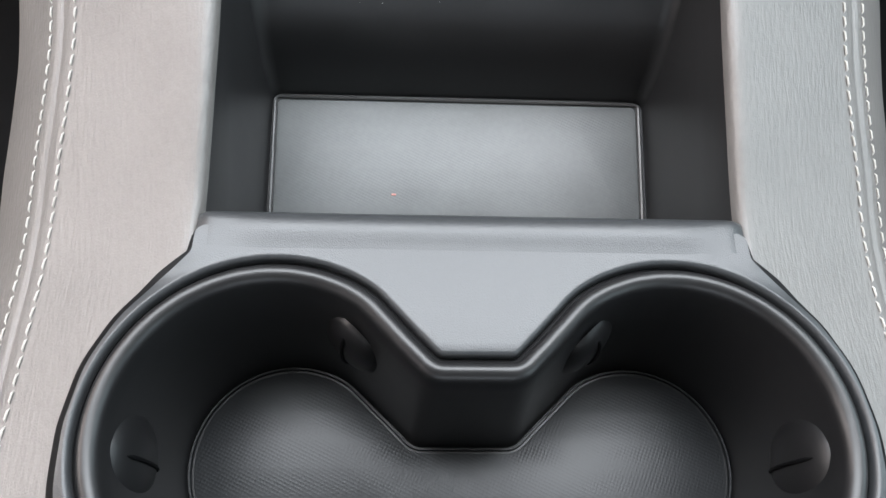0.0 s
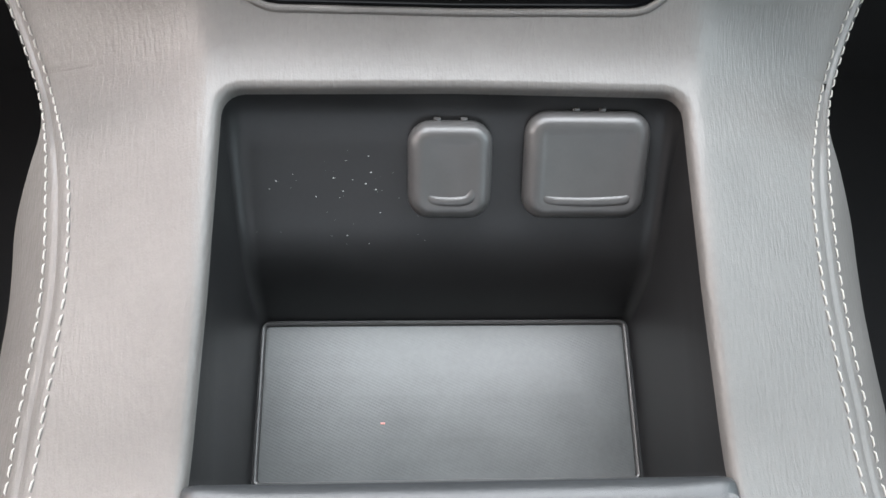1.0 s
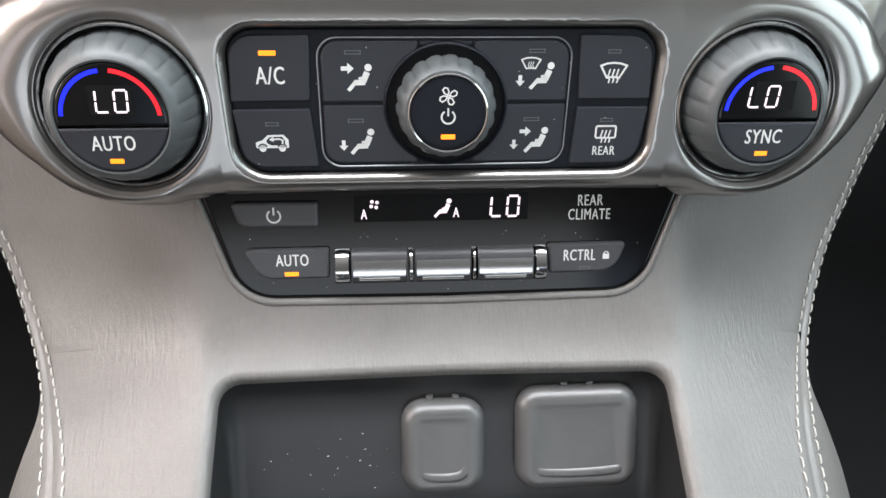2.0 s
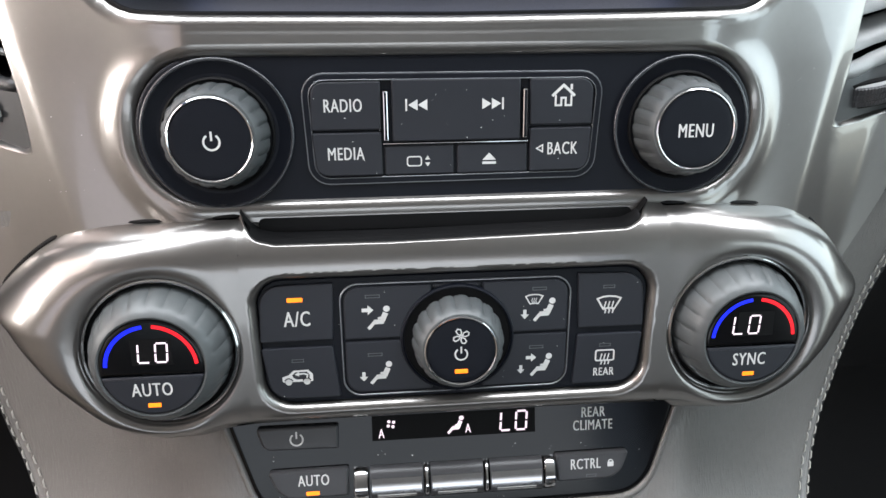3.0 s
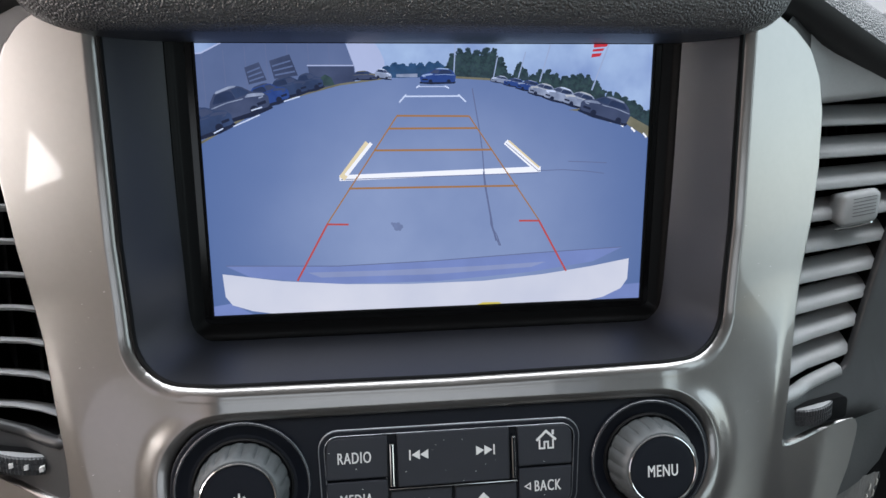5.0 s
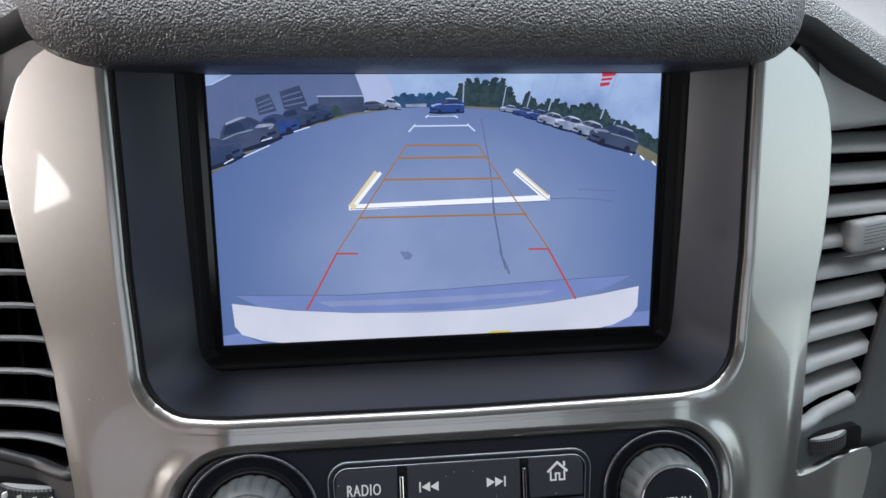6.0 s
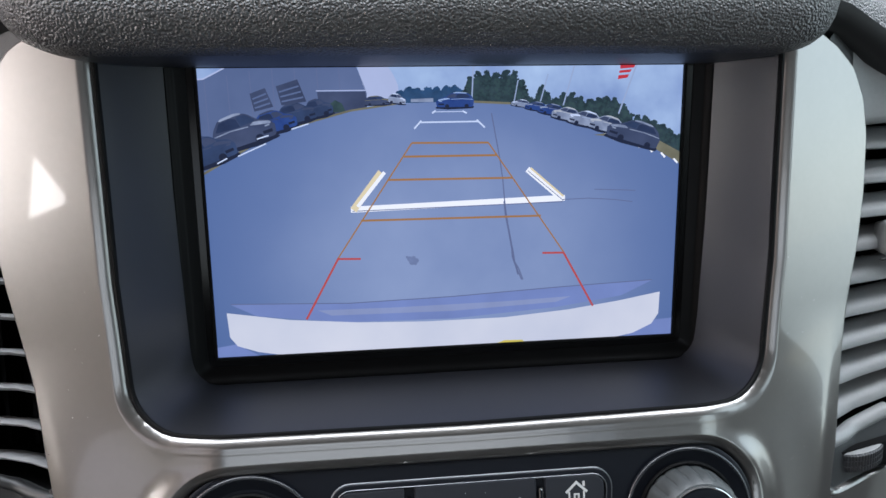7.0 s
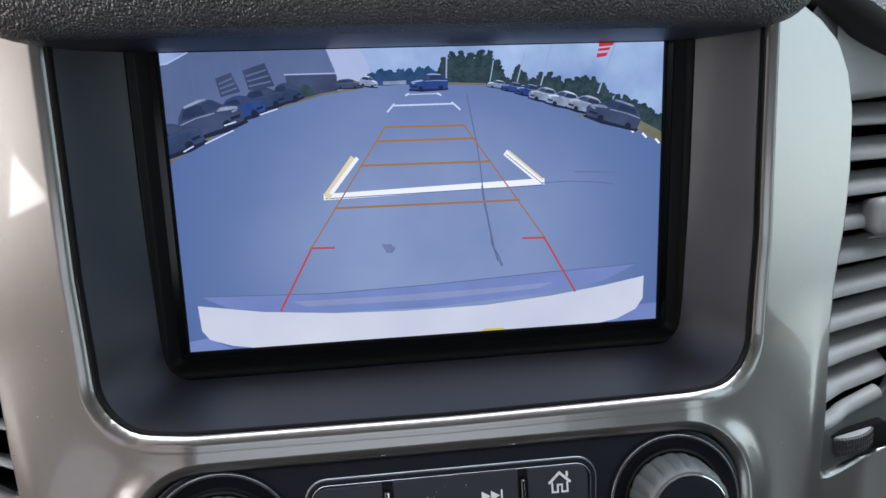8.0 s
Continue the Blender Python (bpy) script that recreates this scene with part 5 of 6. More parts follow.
def knob(P, u, v, parent, r_ring, r_grip, r_face, high, rings=True, scallops=20):
    """A round control: base ring, ribbed grey grip, bright ring and face. Returns the face."""
    body = part("knob", loft([[P(*p, w) for p in circle(u, v, r, 72)] for r, w in ((r_grip + 1.6, -2.0), (r_grip + 1.5, 0.2), (r_grip + 0.9, 0.6), (r_grip + 0.3, 0.2), (r_grip, -1.5))]), BLACK, parent)
    if rings:
        part("knob_ring", loft([[P(*p, w) for p in circle(u, v, r, 72)] for r, w in ((r_ring, -0.5), (r_ring - 0.3, 0.6), (r_ring - 1.1, 0.9), (r_ring - 2.2, 0.4), (r_ring - 4.6, -0.4))]), FASCIA, body, "raised black ring")
        part("ring_bead", loft([[P(*p, w) for p in circle(u, v, r_ring - 0.5 + 0.75 * math.cos(g), 72)] for g, w in [(0.3 * q, 0.45 + 1.0 * math.sin(0.3 * q)) for q in range(11)]]), RINGBEAD, body, "rounded satin black rim", 60)
    n = scallops * 8
    loops = []
    for r, w, deep in ((r_grip, -1.2, 0.2), (r_grip, 1.2, 0.7), (r_grip - 0.45, high * 0.52, 0.7), (r_grip - 1.1, high * 0.72, 0.55), (r_grip - 1.9, high * 0.86, 0.1), (r_face + 1.2, high * 0.94, 0), (r_face + 0.6, high * 0.95, 0)):
        lp = []
        for k in range(n):
            a = 2 * math.pi * k / n
            ph = (k % 8) / 8
            cut = deep if 0.7 < ph < 0.8 else deep * 0.45 if ph > 0.4 else 0.0
            lp.append(P(u + (r - cut) * math.cos(a), v + (r - cut) * math.sin(a), w))
        loops.append(lp)
    part("grip", loft(loops), KNOB, body, "ribbed grey rubber grip", 30)
    part("bright_ring", loft([[P(*p, w) for p in circle(u, v, r, 72)] for r, w in ((r_face + 0.7, high * 0.9), (r_face + 0.6, high - 0.2), (r_face + 0.3, high), (r_face, high - 0.2), (r_face - 0.2, high - 1.0))]), CHROME, body, "bright chrome ring")
    return part("face", loft([[P(*p, w) for p in circle(u, v, r, 72)] for r, w in ((r_face, high - 1.0), (r_face - 0.2, high - 0.35), (r_face - 0.7, high - 0.2), (r_face - 2, high - 0.2))], end=True), FASCIA, body, "matt black face")


f1 = knob(RADIO, -72.6, -1.0, radio, 23.0, 15.8, 11.9, 12.5)
show("power_sign", sign(RADIO, 12.36, POWER, -72.2, -1.6, 2.3), f1)
f2 = knob(RADIO, 73.4, -1.2, radio, 22.2, 15.8, 11.9, 12.5)
show("lettering", letters("MENU", RADIO, 73.4, -1.4, 12.36, 3.8, 0.74), f2)

# ---- disc slot ----


def rolled(v):
    """How the middle of the climate trim rolls back above and below."""
    a, b = max(0.0, min(0.985, (v - 26) / 14.8)), max(0.0, min(0.97, (-v - 19) / 9.0))
    return 3.0 - 11.0 * (1 - math.sqrt(1 - a * a)) - 6.0 * (1 - math.sqrt(1 - b * b))


slot = thing("disc_slot", CLIMATE(0, 40, -4), "black disc slot between radio and climate controls", "disc slot")
part("slot_body", solid(CLIMATE, box(-74, 70, 20, 62, 2), [(0, -26), (0, -17.5), (0.3, -17.2)]), BLACK, slot, "", 0)
SLOT_EDGE = rounded([(-67.5, 41.5), (-66.2, 39.0, 2), (-63.5, 35.0, 5), (-57, 33.4, 8), (-21, 33.2, 100), (35, 34.2, 100), (55, 34.8, 8), (59.5, 37.2, 5), (62.5, 41.5)], 6, 3, False)
tray = [[CLIMATE(u, v + d, w + (rolled(v) - 1.7 if d < 1.2 else 0)) for u, v in SLOT_EDGE] for d, w in ((-1.0, -1.5), (0.05, -0.7), (0.5, -1.6), (1.4, -5.0), (2.4, -10.0), (3.0, -18.0))]
part("slot_tray", loft(tray, closed=False), BLACK, slot, "black slot mouth", 60)

part("slot_back", solid(CLIMATE, box(-62.5, 58.5, 35.4, 40.3, 2), [(0, -10.5), (0, -8.3), (0.2, -8.1)]), BLACK, slot, "", 0)

# ---- climate controls ----
climate_trim = thing("climate_trim", CLIMATE(0, -26, 0), "satin silver trim round the climate controls", "dash trim")
CENTER_HOLE = rounded([(-65.8, 24.0, 10), (64.4, 24.2, 10), (62.6, -21.8, 11), (-64.4, -22.0, 11)], 8, 4)
bottom_mid = [(u, -25.8 - 0.00025 * u * u) for u in range(-66, 67, 6)]
tops = [(-68, 40.8)] + SLOT_EDGE + [(65, 41.0), (68, 40.8)]
center = [(-68, -27)] + bottom_mid + [(68, v) for v in range(-27, 31, 4)] + [(u, 31.5) for u, v in reversed(tops)] + [(-68, v) for v in range(29, -27, -4)]
strip = [[CLIMATE(u, 31.5 + (v - 31.5) * f, rolled(31.5 + (v - 31.5) * f)) for u, v in tops] for f in (0, 0.2, 0.4, 0.6, 0.75, 0.9, 1.0)]
strip.append([CLIMATE(u, v + 0.3, rolled(v) - 0.35) for u, v in tops])
strip.append([CLIMATE(u, v + 0.35, rolled(v) - 1.6) for u, v in tops])
part("upper_strip", loft(strip, closed=False), SILVER, climate_trim, "silver edge below the disc slot", 60)
cl_lip = [(0.5, 0.04), (1.1, 0.2), (1.8, 0.6), (2.4, 1.3), (2.9, 2.4), (3.1, 4.0), (3.1, 5.5)]
silk(part("middle", sheet(CLIMATE, center, inset(CENTER_HOLE, -1.5), (0, 2), lambda u, v: rolled(v), 12, cl_lip), SILVER, climate_trim, "silver frame round the keys"), (0.2003, 0.765, 28), lambda u, v: rolled(v))
part("lower_roll", loft([[CLIMATE(u, v - d, rolled(v) - dw) for u, v in [(-68, -27)] + bottom_mid + [(68, -27)]] for d, dw in ((0, 0), (0.5, 0.4), (0.8, 1.2), (0.8, 8))], closed=False), SILVER, climate_trim)
END_LEFT = [(68, -27.0, 0.4), (73, -28.2, -1.0), (78.5, -29.6, -3.0), (84, -31.2, -4.5), (96.6, -31.4, -5.5), (106.5, -29.6, -7.0), (116, -26.0, -9.5), (125.0, -19.0, -12.5), (134.0, -12.0, -16.5), (143.5, -1.0, -22), (149, 7.0, -26), (153.0, 13.5, -30),
            (147.5, 20.0, -28.6), (140, 26.2, -26.2), (133, 30.8, -23.8), (126, 34.2, -21.5), (115.3, 37.0, -17.8), (105, 38.4, -14.5), (95, 39.2, -11.6), (80, 40.2, -9.2), (68, 40.6, -7.9)]
END_RIGHT = [(68, -27.0, 0.4), (71.5, -27.6, -1.0), (75.7, -30.3, -3.0), (85, -31.2, -4.5), (95, -31.4, -5.5), (106.0, -29.6, -7.2), (116.5, -25.0, -10), (126, -17.5, -14), (134, -9.5, -18.5), (141, 0.5, -23.5), (144.5, 6.0, -26), (146.0, 11.5, -28.6),
             (140, 18.6, -26.4), (135.5, 24.4, -25), (129.9, 29.6, -22.8), (123, 33.6, -20.5), (115.3, 36.5, -17.8), (108, 37.8, -15.4), (100, 38.8, -12.9), (84, 40.2, -9.6), (68, 40.6, -7.9)]


for side, ends in ((-1, END_LEFT), (1, END_RIGHT)):
    edge = flowing(ends)
    out = edge + [Vector((68, v, rolled(v))) for v in range(37, -27, -4)]
    hole, ends_w = [], []
    for p in out:
        g = math.atan2(p.y - 0.3, p.x - 94.3)
        hole.append((94.3 + 25.7 * math.cos(g), 0.3 + 25.7 * math.sin(g)))
    loops = []
    for k in range(17):
        a = math.pi / 2 * k / 16
        f = 1 - math.cos(a)
        lp = []
        for p, h in zip(out, hole):
            t = min(1.0, f / 0.86)
            up = math.sqrt(1 - (1 - t) ** 2)
            u, v = p.x + (h[0] - p.x) * f, p.y + (h[1] - p.y) * f
            w = p.z + (3.6 - p.z) * up - 0.5 * smooth01((f - 0.80) / 0.2)
            b = smooth01((u - 68) / 20)
            w = rolled(v) + (w - rolled(v)) * b
            lp.append(CLIMATE(side * u, v, w))
            if k == 16:
                ends_w.append(w)
        loops.append(lp)
    for d, down in ((0.4, 0.2), (0.9, 0.8), (1.2, 2.0), (1.2, 6.0)):
        loops.append([CLIMATE(side * (94.3 + (h[0] - 94.3) * (1 - d / 25.7)), 0.3 + (h[1] - 0.3) * (1 - d / 25.7), e - down) for h, e in zip(hole, ends_w)])
    part("end_piece", loft(loops), SILVER, climate_trim, "silver ring round the temperature knob", 60)
    skirt = [[CLIMATE(side * (p.x - (0.4 if d else 0)), p.y, p.z - d) for p in edge] for d in (0, 1.5, 12)]
    part("end_skirt", loft(skirt, closed=False), PLASTIC, climate_trim, "dark edge")
    top = [p for p in edge[10 * 5:] if p.x > 67]
    # a black bead puts the shadow line above the rolled edge into colour
    part("gap_line", tube([CLIMATE(side * p.x, p.y + 0.5, p.z + 0.1) for p in top], 0.0008, 8), BLACK, climate_trim, "black bead drawn for the shadow line above the trim")

climate = thing("climate_panel", CLIMATE(0, -22, 0), "black climate control panel with keys and fan knob", "climate control")
part("fascia", solid(CLIMATE, inset(CENTER_HOLE, 1.7), [(0, -5), (0, -0.4), (0.4, 0.0), (1, 0.05), (1.6, 0.05)]), FASCIA, climate, "matt black fascia")


def led(P, u, v, w, parent, lit=False, wide=4.2):
    lp = box(u - wide / 2, u + wide / 2, v - 0.75, v + 0.75, 0.25)
    if lit:
        part("indicator", solid(P, lp, [(0, w - 0.2), (0.1, w + 0.12)]), AMBER, parent, "lit amber indicator")
    else:
        part("indicator", sign(P, w + 0.03, [ribbon(inset(lp, 0.3), 0.2, True)]), DIMPRINT, parent, "unlit indicator", 0)


AC = key("air_conditioning_key", CLIMATE, [(-62.8, 20.6, 7), (-39.6, 21.0, 0.6), (-40.4, 1.6, 0.6), (-63.8, 1.4, 0.8)], climate)
led(CLIMATE, -51.9, 15.7, 1.1, AC, True, 5.0)
show("lettering", letters("A/C", CLIMATE, -51.6, 9.4, 1.16, 4.6, 0.74), AC)
RC = key("recirculation_key", CLIMATE, [(-63.8, -0.4, 0.8), (-40.6, -0.4, 0.6), (-38.8, -18.6, 0.6), (-61.2, -18.6, 7)], climate)
led(CLIMATE, -52.2, -5.0, 1.1, RC)
car = rounded([(-4.8, -1.7, 0.3), (-4.9, 0.1, 0.5), (-2.9, 0.7, 0.4), (-1.2, 2.3, 0.6), (3.4, 2.4, 0.8), (4.9, 0.9, 0.8), (4.9, -1.7, 0.3)], 4)
show("car_sign", sign(CLIMATE, 1.16, [poly(*car), dot(-2.9, -1.8, 1.05), dot(2.9, -1.8, 1.05)], -52.6, -10.6), RC)
show("car_cutout", sign(CLIMATE, 1.20, [poly((-1.7, 0.7), (-0.7, 1.7), (3.0, 1.8), (3.9, 0.6), (3.7, -0.7), (-0.2, -0.9), (-1.4, -0.2)), ribbon(arc(-2.9, -1.8, 1.35, 20, 160, 10), 0.4), ribbon(arc(2.9, -1.8, 1.35, 20, 160, 10), 0.4)], -52.6, -10.6), RC, BUTTON)
show("recirculation_arrow", sign(CLIMATE, 1.24, [ribbon([(3.0, -0.4), (3.2, 0.7), (2.2, 1.1), (0.4, 1.0)], 0.5), poly((0.5, 1.8), (-0.9, 0.9), (0.5, 0.2))], -52.6, -10.6), RC)
DEF = key("defrost_key", CLIMATE, [(38.6, 21.0, 0.6), (60.6, 20.4, 7), (61.6, 1.6, 0.8), (39.2, 1.6, 0.6)], climate)
led(CLIMATE, 49.2, 15.9, 1.1, DEF)
show("defrost_sign", sign(CLIMATE, 1.16, moved(GLASS, 0, 0.6, 2.6) + waves(0, 0.2, 2.3), 49.4, 9.2), DEF)
RD = key("rear_defrost_key", CLIMATE, [(39.2, -0.4, 0.6), (61.6, -0.4, 0.8), (59.4, -18.4, 7), (37.8, -18.6, 0.6)], climate)
led(CLIMATE, 48.8, -4.6, 1.1, RD)
show("rear_sign", sign(CLIMATE, 1.16, [ribbon(box(-3.1, 3.1, -0.2, 3.5, 0.6), 0.55, True)] + waves(0, 0.9, 2.2), 48.9, -10.0), RD)
show("lettering", letters("REAR", CLIMATE, 48.8, -14.2, 1.16, 2.6, 0.78), RD)
MID = rounded([(-38.2, 20.2, 6), (37.0, 20.2, 6), (36.2, -18.4, 6), (-38.0, -18.8, 6)], 6)
part("frame_line", ring(CLIMATE, MID, inset(MID, 0.5), -0.2, 0.7, 0.12), KEYLINE, climate, "thin grey frame line")
MODES = (("face_vent_key", -1, 1, -27.4, 8.6), ("floor_vent_key", -1, -1, -27.2, -10.6), ("windscreen_vent_key", 1, 1, 26.4, 8.9), ("both_vents_key", 1, -1, 25.8, -10.6))
for nm, sx, sy, iu, iv in MODES:
    top, low = (19.2, 1.2) if sy > 0 else (0.6, -17.6)
    a, b = (-37.0, -8.8) if sx < 0 else (7.6, 35.8)
    ra = 5 if (sx < 0) else 0.4
    rb = 5 if (sx > 0) else 0.4
    cs = [(a, top, ra if sy > 0 else 0.4), (b, top, rb if sy > 0 else 0.4), (b, low, rb if sy < 0 else 0.4), (a, low, ra if sy < 0 else 0.4)]
    kk = key(nm, CLIMATE, cs, climate, "", 0.9)
    led(CLIMATE, iu - 0.2, iv + (7.2 if sy > 0 else 6.4), 0.9, kk, False, 5.0)
    body = moved(SEATED, 1.2, -0.5, 1.75)
    if nm == "face_vent_key":
        body += moved(ARROW, -1.5, 2.1, 1.5)
    elif nm == "floor_vent_key":
        body += moved(ARROW, -3.3, -1.0, 1.3, -90)
    elif nm == "windscreen_vent_key":
        body += moved(GLASS, -1.5, 2.6, 1.5) + moved(waves(0, 0.7, 0.95), -1.5, 2.0) + moved(ARROW, -3.9, -1.2, 1.3, -90)
    else:
        body += moved(ARROW, -1.5, 2.1, 1.4) + moved(ARROW, -4.2, -1.2, 1.2, -90)
    show("vent_sign", sign(CLIMATE, 0.96, body, iu, iv, 1.25), kk)
for lo, hi in ((17.4, 19.2), (-17.6, -15.6)):
    key("filler", CLIMATE, [(-8.4, hi, 0.2), (7.2, hi, 0.2), (7.2, lo, 0.2), (-8.4, lo, 0.2)], climate, "", 0.5)
part("knob_ring", loft([[CLIMATE(*p, w) for p in circle(-0.6, 0.4, r, 72)] for r, w in ((18.6, 0.4), (18.4, 1.7), (17.9, 2.0), (17.4, 1.6), (17.2, -0.8))]), FASCIA, climate, "raised black ring")
part("knob_well", loft([[CLIMATE(*p, 0.95) for p in circle(-0.6, 0.4, r, 48)] for r in (17.5, 12.0)]), BLACK, climate)
f3 = knob(CLIMATE, -0.6, 0.4, climate, 19.0, 14.9, 10.9, 12.0, False, 18)
show("fan_sign", sign(CLIMATE, 11.86, fan_sign(2.6), -0.6, 5.4), f3)
show("power_sign", sign(CLIMATE, 11.86, POWER, -0.6, -0.6, 1.9), f3)
led(CLIMATE, -0.6, -6.4, 11.8, f3, True, 4.2)

for side, word, nm in ((-1, "AUTO", "driver_temperature_knob"), (1, "SYNC", "passenger_temperature_knob")):
    u, v = side * 94.4, 0.3
    t = thing(nm, CLIMATE(u, v, -2), "grey ribbed temperature knob with a small lit display", "control knob", "temperature knobs")
    part("well", loft([[CLIMATE(*p, w) for p in circle(u, v, r, 72)] for r, w in ((24.5, -3), (24.5, 0.6), (24.2, 1.3), (23.6, 1.6), (23.1, 1.3), (22.9, -3.0))]), CHROME, t, "slim chrome ring")
    part("well_floor", loft([[CLIMATE(*p, -2.4) for p in circle(u, v, 27.0, 48)], [CLIMATE(*p, -2.4) for p in circle(u, v, 12.0, 48)]]), BLACK, t)
    n = 22 * 8
    loops = []
    for r, w, deep in ((21.9, -2.4, 0.3), (21.8, 0.4, 0.4), (21.2, 3.2, 0.45), (20.2, 6.2, 0.45), (19.0, 8.8, 0.3), (17.6, 10.6, 0.0), (16.2, 11.4, 0), (15.6, 11.2, 0), (15.5, 10.4, 0)):
        loops.append([CLIMATE(u + (r - (deep if k % 8 == 5 else deep * 0.3 if k % 8 in (4, 6, 7) else 0)) * math.cos(2 * math.pi * k / n), v - 0.6 * smooth01(w / 10) + (r - (deep if k % 8 == 5 else deep * 0.3 if k % 8 in (4, 6, 7) else 0)) * math.sin(2 * math.pi * k / n), w) for k in range(n)])
    part("grip", loft(loops), KNOB, t, "ribbed grey rubber grip", 30)
    fv = v - 0.7
    top = [(u + x, fv + y) for x, y in arc(0, 0, 15.4, -8, 188, 40)]
    bottom = [(u + x, fv + y) for x, y in arc(0, 0, 15.4, 190, 350, 40)]
    glass = part("display", solid(CLIMATE, top, [(0, 10.2), (0.1, 11.1), (0.5, 11.35), (0.9, 11.35)]), GLOSS, t, "glossy black display")
    press = part("press_key", solid(CLIMATE, bottom, [(0, 10.2), (0.1, 11.2), (0.5, 11.5), (0.9, 11.5)]), BUTTON, t, "matt black press key")
    part("cold_arc", sign(CLIMATE, 11.45, [ribbon(arc(u, fv, 13.4, 176, 96), 1.15)]), BLUE, glass, "lit blue arc", 0)
    part("warm_arc", sign(CLIMATE, 11.45, [ribbon(arc(u, fv, 13.4, 84, 4), 1.15)]), RED, glass, "lit red arc", 0)
    part("window", sign(CLIMATE, 11.40, [poly((u - 5.5, fv + 1.0), (u + 6.5, fv + 1.0), (u + 6.5, fv + 9.4), (u - 5.5, fv + 9.4))]), BLACK, glass, "", 0)
    du = 0.4 if side < 0 else -3.0
    part("segments", join(seven(CLIMATE, u - 4.0 + du, fv + 1.9, 11.47, 3.4, 6.1, "fed", 0.55), seven(CLIMATE, u + 1.1 + du, fv + 1.9, 11.47, 3.4, 6.1, "abcdef", 0.55)), LIT, glass, "lit segments reading LO", 0)
    show("lettering", letters(word, CLIMATE, u - 0.6, fv - 6.9, 11.56, 3.9, 0.76), press)
    led(CLIMATE, u - 0.4, fv - 12.2, 11.45, press, True, 4.0)

# ---- rear climate panel ----
rear = thing("rear_climate_panel", REAR(0, -19, 0), "glossy black rear climate panel with keys and display", "climate control")
part("fascia", solid(REAR, FASCIA_OUT, [(0, -3), (0, 0.0), (0.4, 0.35), (1.2, 0.45), (1.8, 0.45)]), GLOSS, rear, "glossy black fascia")
RK = [("rear_power_key", [(-69.2, 13.4, 1.5), (-40.8, 13.3, 1), (-41.0, 4.4, 1), (-66.6, 4.8, 4)]),
      ("rear_auto_key", [(-66.2, -2.4, 1.5), (-37.8, -2.2, 1), (-38.2, -13.0, 1), (-61.5, -13.2, 8)]),
      ("rear_lock_key", [(34.2, -2.3, 1), (61.6, -2.1, 1.5), (58, -12.8, 8), (35.2, -13.0, 1)])]
for nm, cs in RK:
    kk = key(nm, REAR, cs, rear, "satin dark grey key", 2.4, REARKEY, 0, 0.9)
    if nm == "rear_power_key":
        show("power_sign", sign(REAR, 2.46, POWER, -55.2, 8.7, 2.1), kk)
    elif nm == "rear_auto_key":
        show("lettering", letters("AUTO", REAR, -50.2, -6.2, 2.46, 3.6, 0.72), kk)
        led(REAR, -50.6, -11.0, 2.4, kk, True, 4.6)
    else:
        show("lettering", letters("RCTRL", REAR, 45.4, -6.4, 2.46, 3.5, 0.70), kk)
        show("lock_sign", sign(REAR, 2.46, [poly((-1.1, -1.5), (1.1, -1.5), (1.1, 0.3), (-1.1, 0.3)), ribbon(arc(0, 0.3, 0.75, 0, 180, 8), 0.35)], 54.4, -6.5), kk)
        led(REAR, 47.4, -11.0, 2.4, kk, False, 4.0)
win = part("display_window", sign(REAR, 0.50, [poly((-29.6, 5.8), (27.6, 5.8), (27.6, 14.8), (-29.6, 14.8))]), BLACK, rear, "dark display window", 0)
part("segments", join(seven(REAR, 15.2, 7.0, 0.56, 3.7, 6.8, "fed", 0.75), seven(REAR, 20.6, 7.0, 0.56, 3.7, 6.8, "abcdef", 0.75)), LIT, win, "lit segments reading LO", 0)
part("fan_sign", sign(REAR, 0.56, [dot(1.0 * math.cos(a), 1.0 * math.sin(a), 0.5) for a in (0.6, 2.2, 3.7, 5.3)], -23.0, 11.6, 1.15), LIT, win, "", 0)
part("seated_sign", sign(REAR, 0.56, moved(SEATED, 0, 0, 1.75), -0.6, 9.6), LIT, win, "", 0)
part("lettering", join(letters("A", REAR, -26.4, 8.4, 0.56, 3.0, 0.7), letters("A", REAR, 3.8, 8.6, 0.56, 3.0, 0.7)), LIT, win, "", 0)
show("lettering", join(letters("REAR", REAR, 48.6, 12.0, 0.56, 3.4, 0.72), letters("CLIMATE", REAR, 48.4, 7.2, 0.56, 3.4, 0.70)), rear)
for a, b in ((-30.8, -12.6), (-9.9, 8.6), (10.9, 29.6)):
    prof = [(-3.0, 0.4), (-3.6, 2.0), (-5.0, 3.2), (-7.5, 4.2), (-10.5, 4.6), (-13.0, 4.2), (-14.6, 2.6), (-15.0, 0.4)]
    rk = part("rocker_key", loft([[REAR(u, v, w) for v, w in prof] for u in (a, a + 0.3, b - 0.3, b)], closed=False), REARKEY, rear, "satin grey rocker key", 40)
    part("rocker_edge", loft([[REAR(u, v, w + 0.04) for v, w in ((-6.6, 3.86), (-7.5, 4.2), (-10.5, 4.6), (-12.0, 4.38))] for u in (a + 0.5, b - 0.5)], closed=False), SOFTCHROME, rk, "bright rocker edge")
    part("white_bar", loft([[REAR(u, v, w + 0.05) for v, w in ((-12.2, 4.36), (-13.3, 4.0))] for u in (a + 2.4, b - 2.4)], closed=False), PRINT, rk, "white bar", 0)
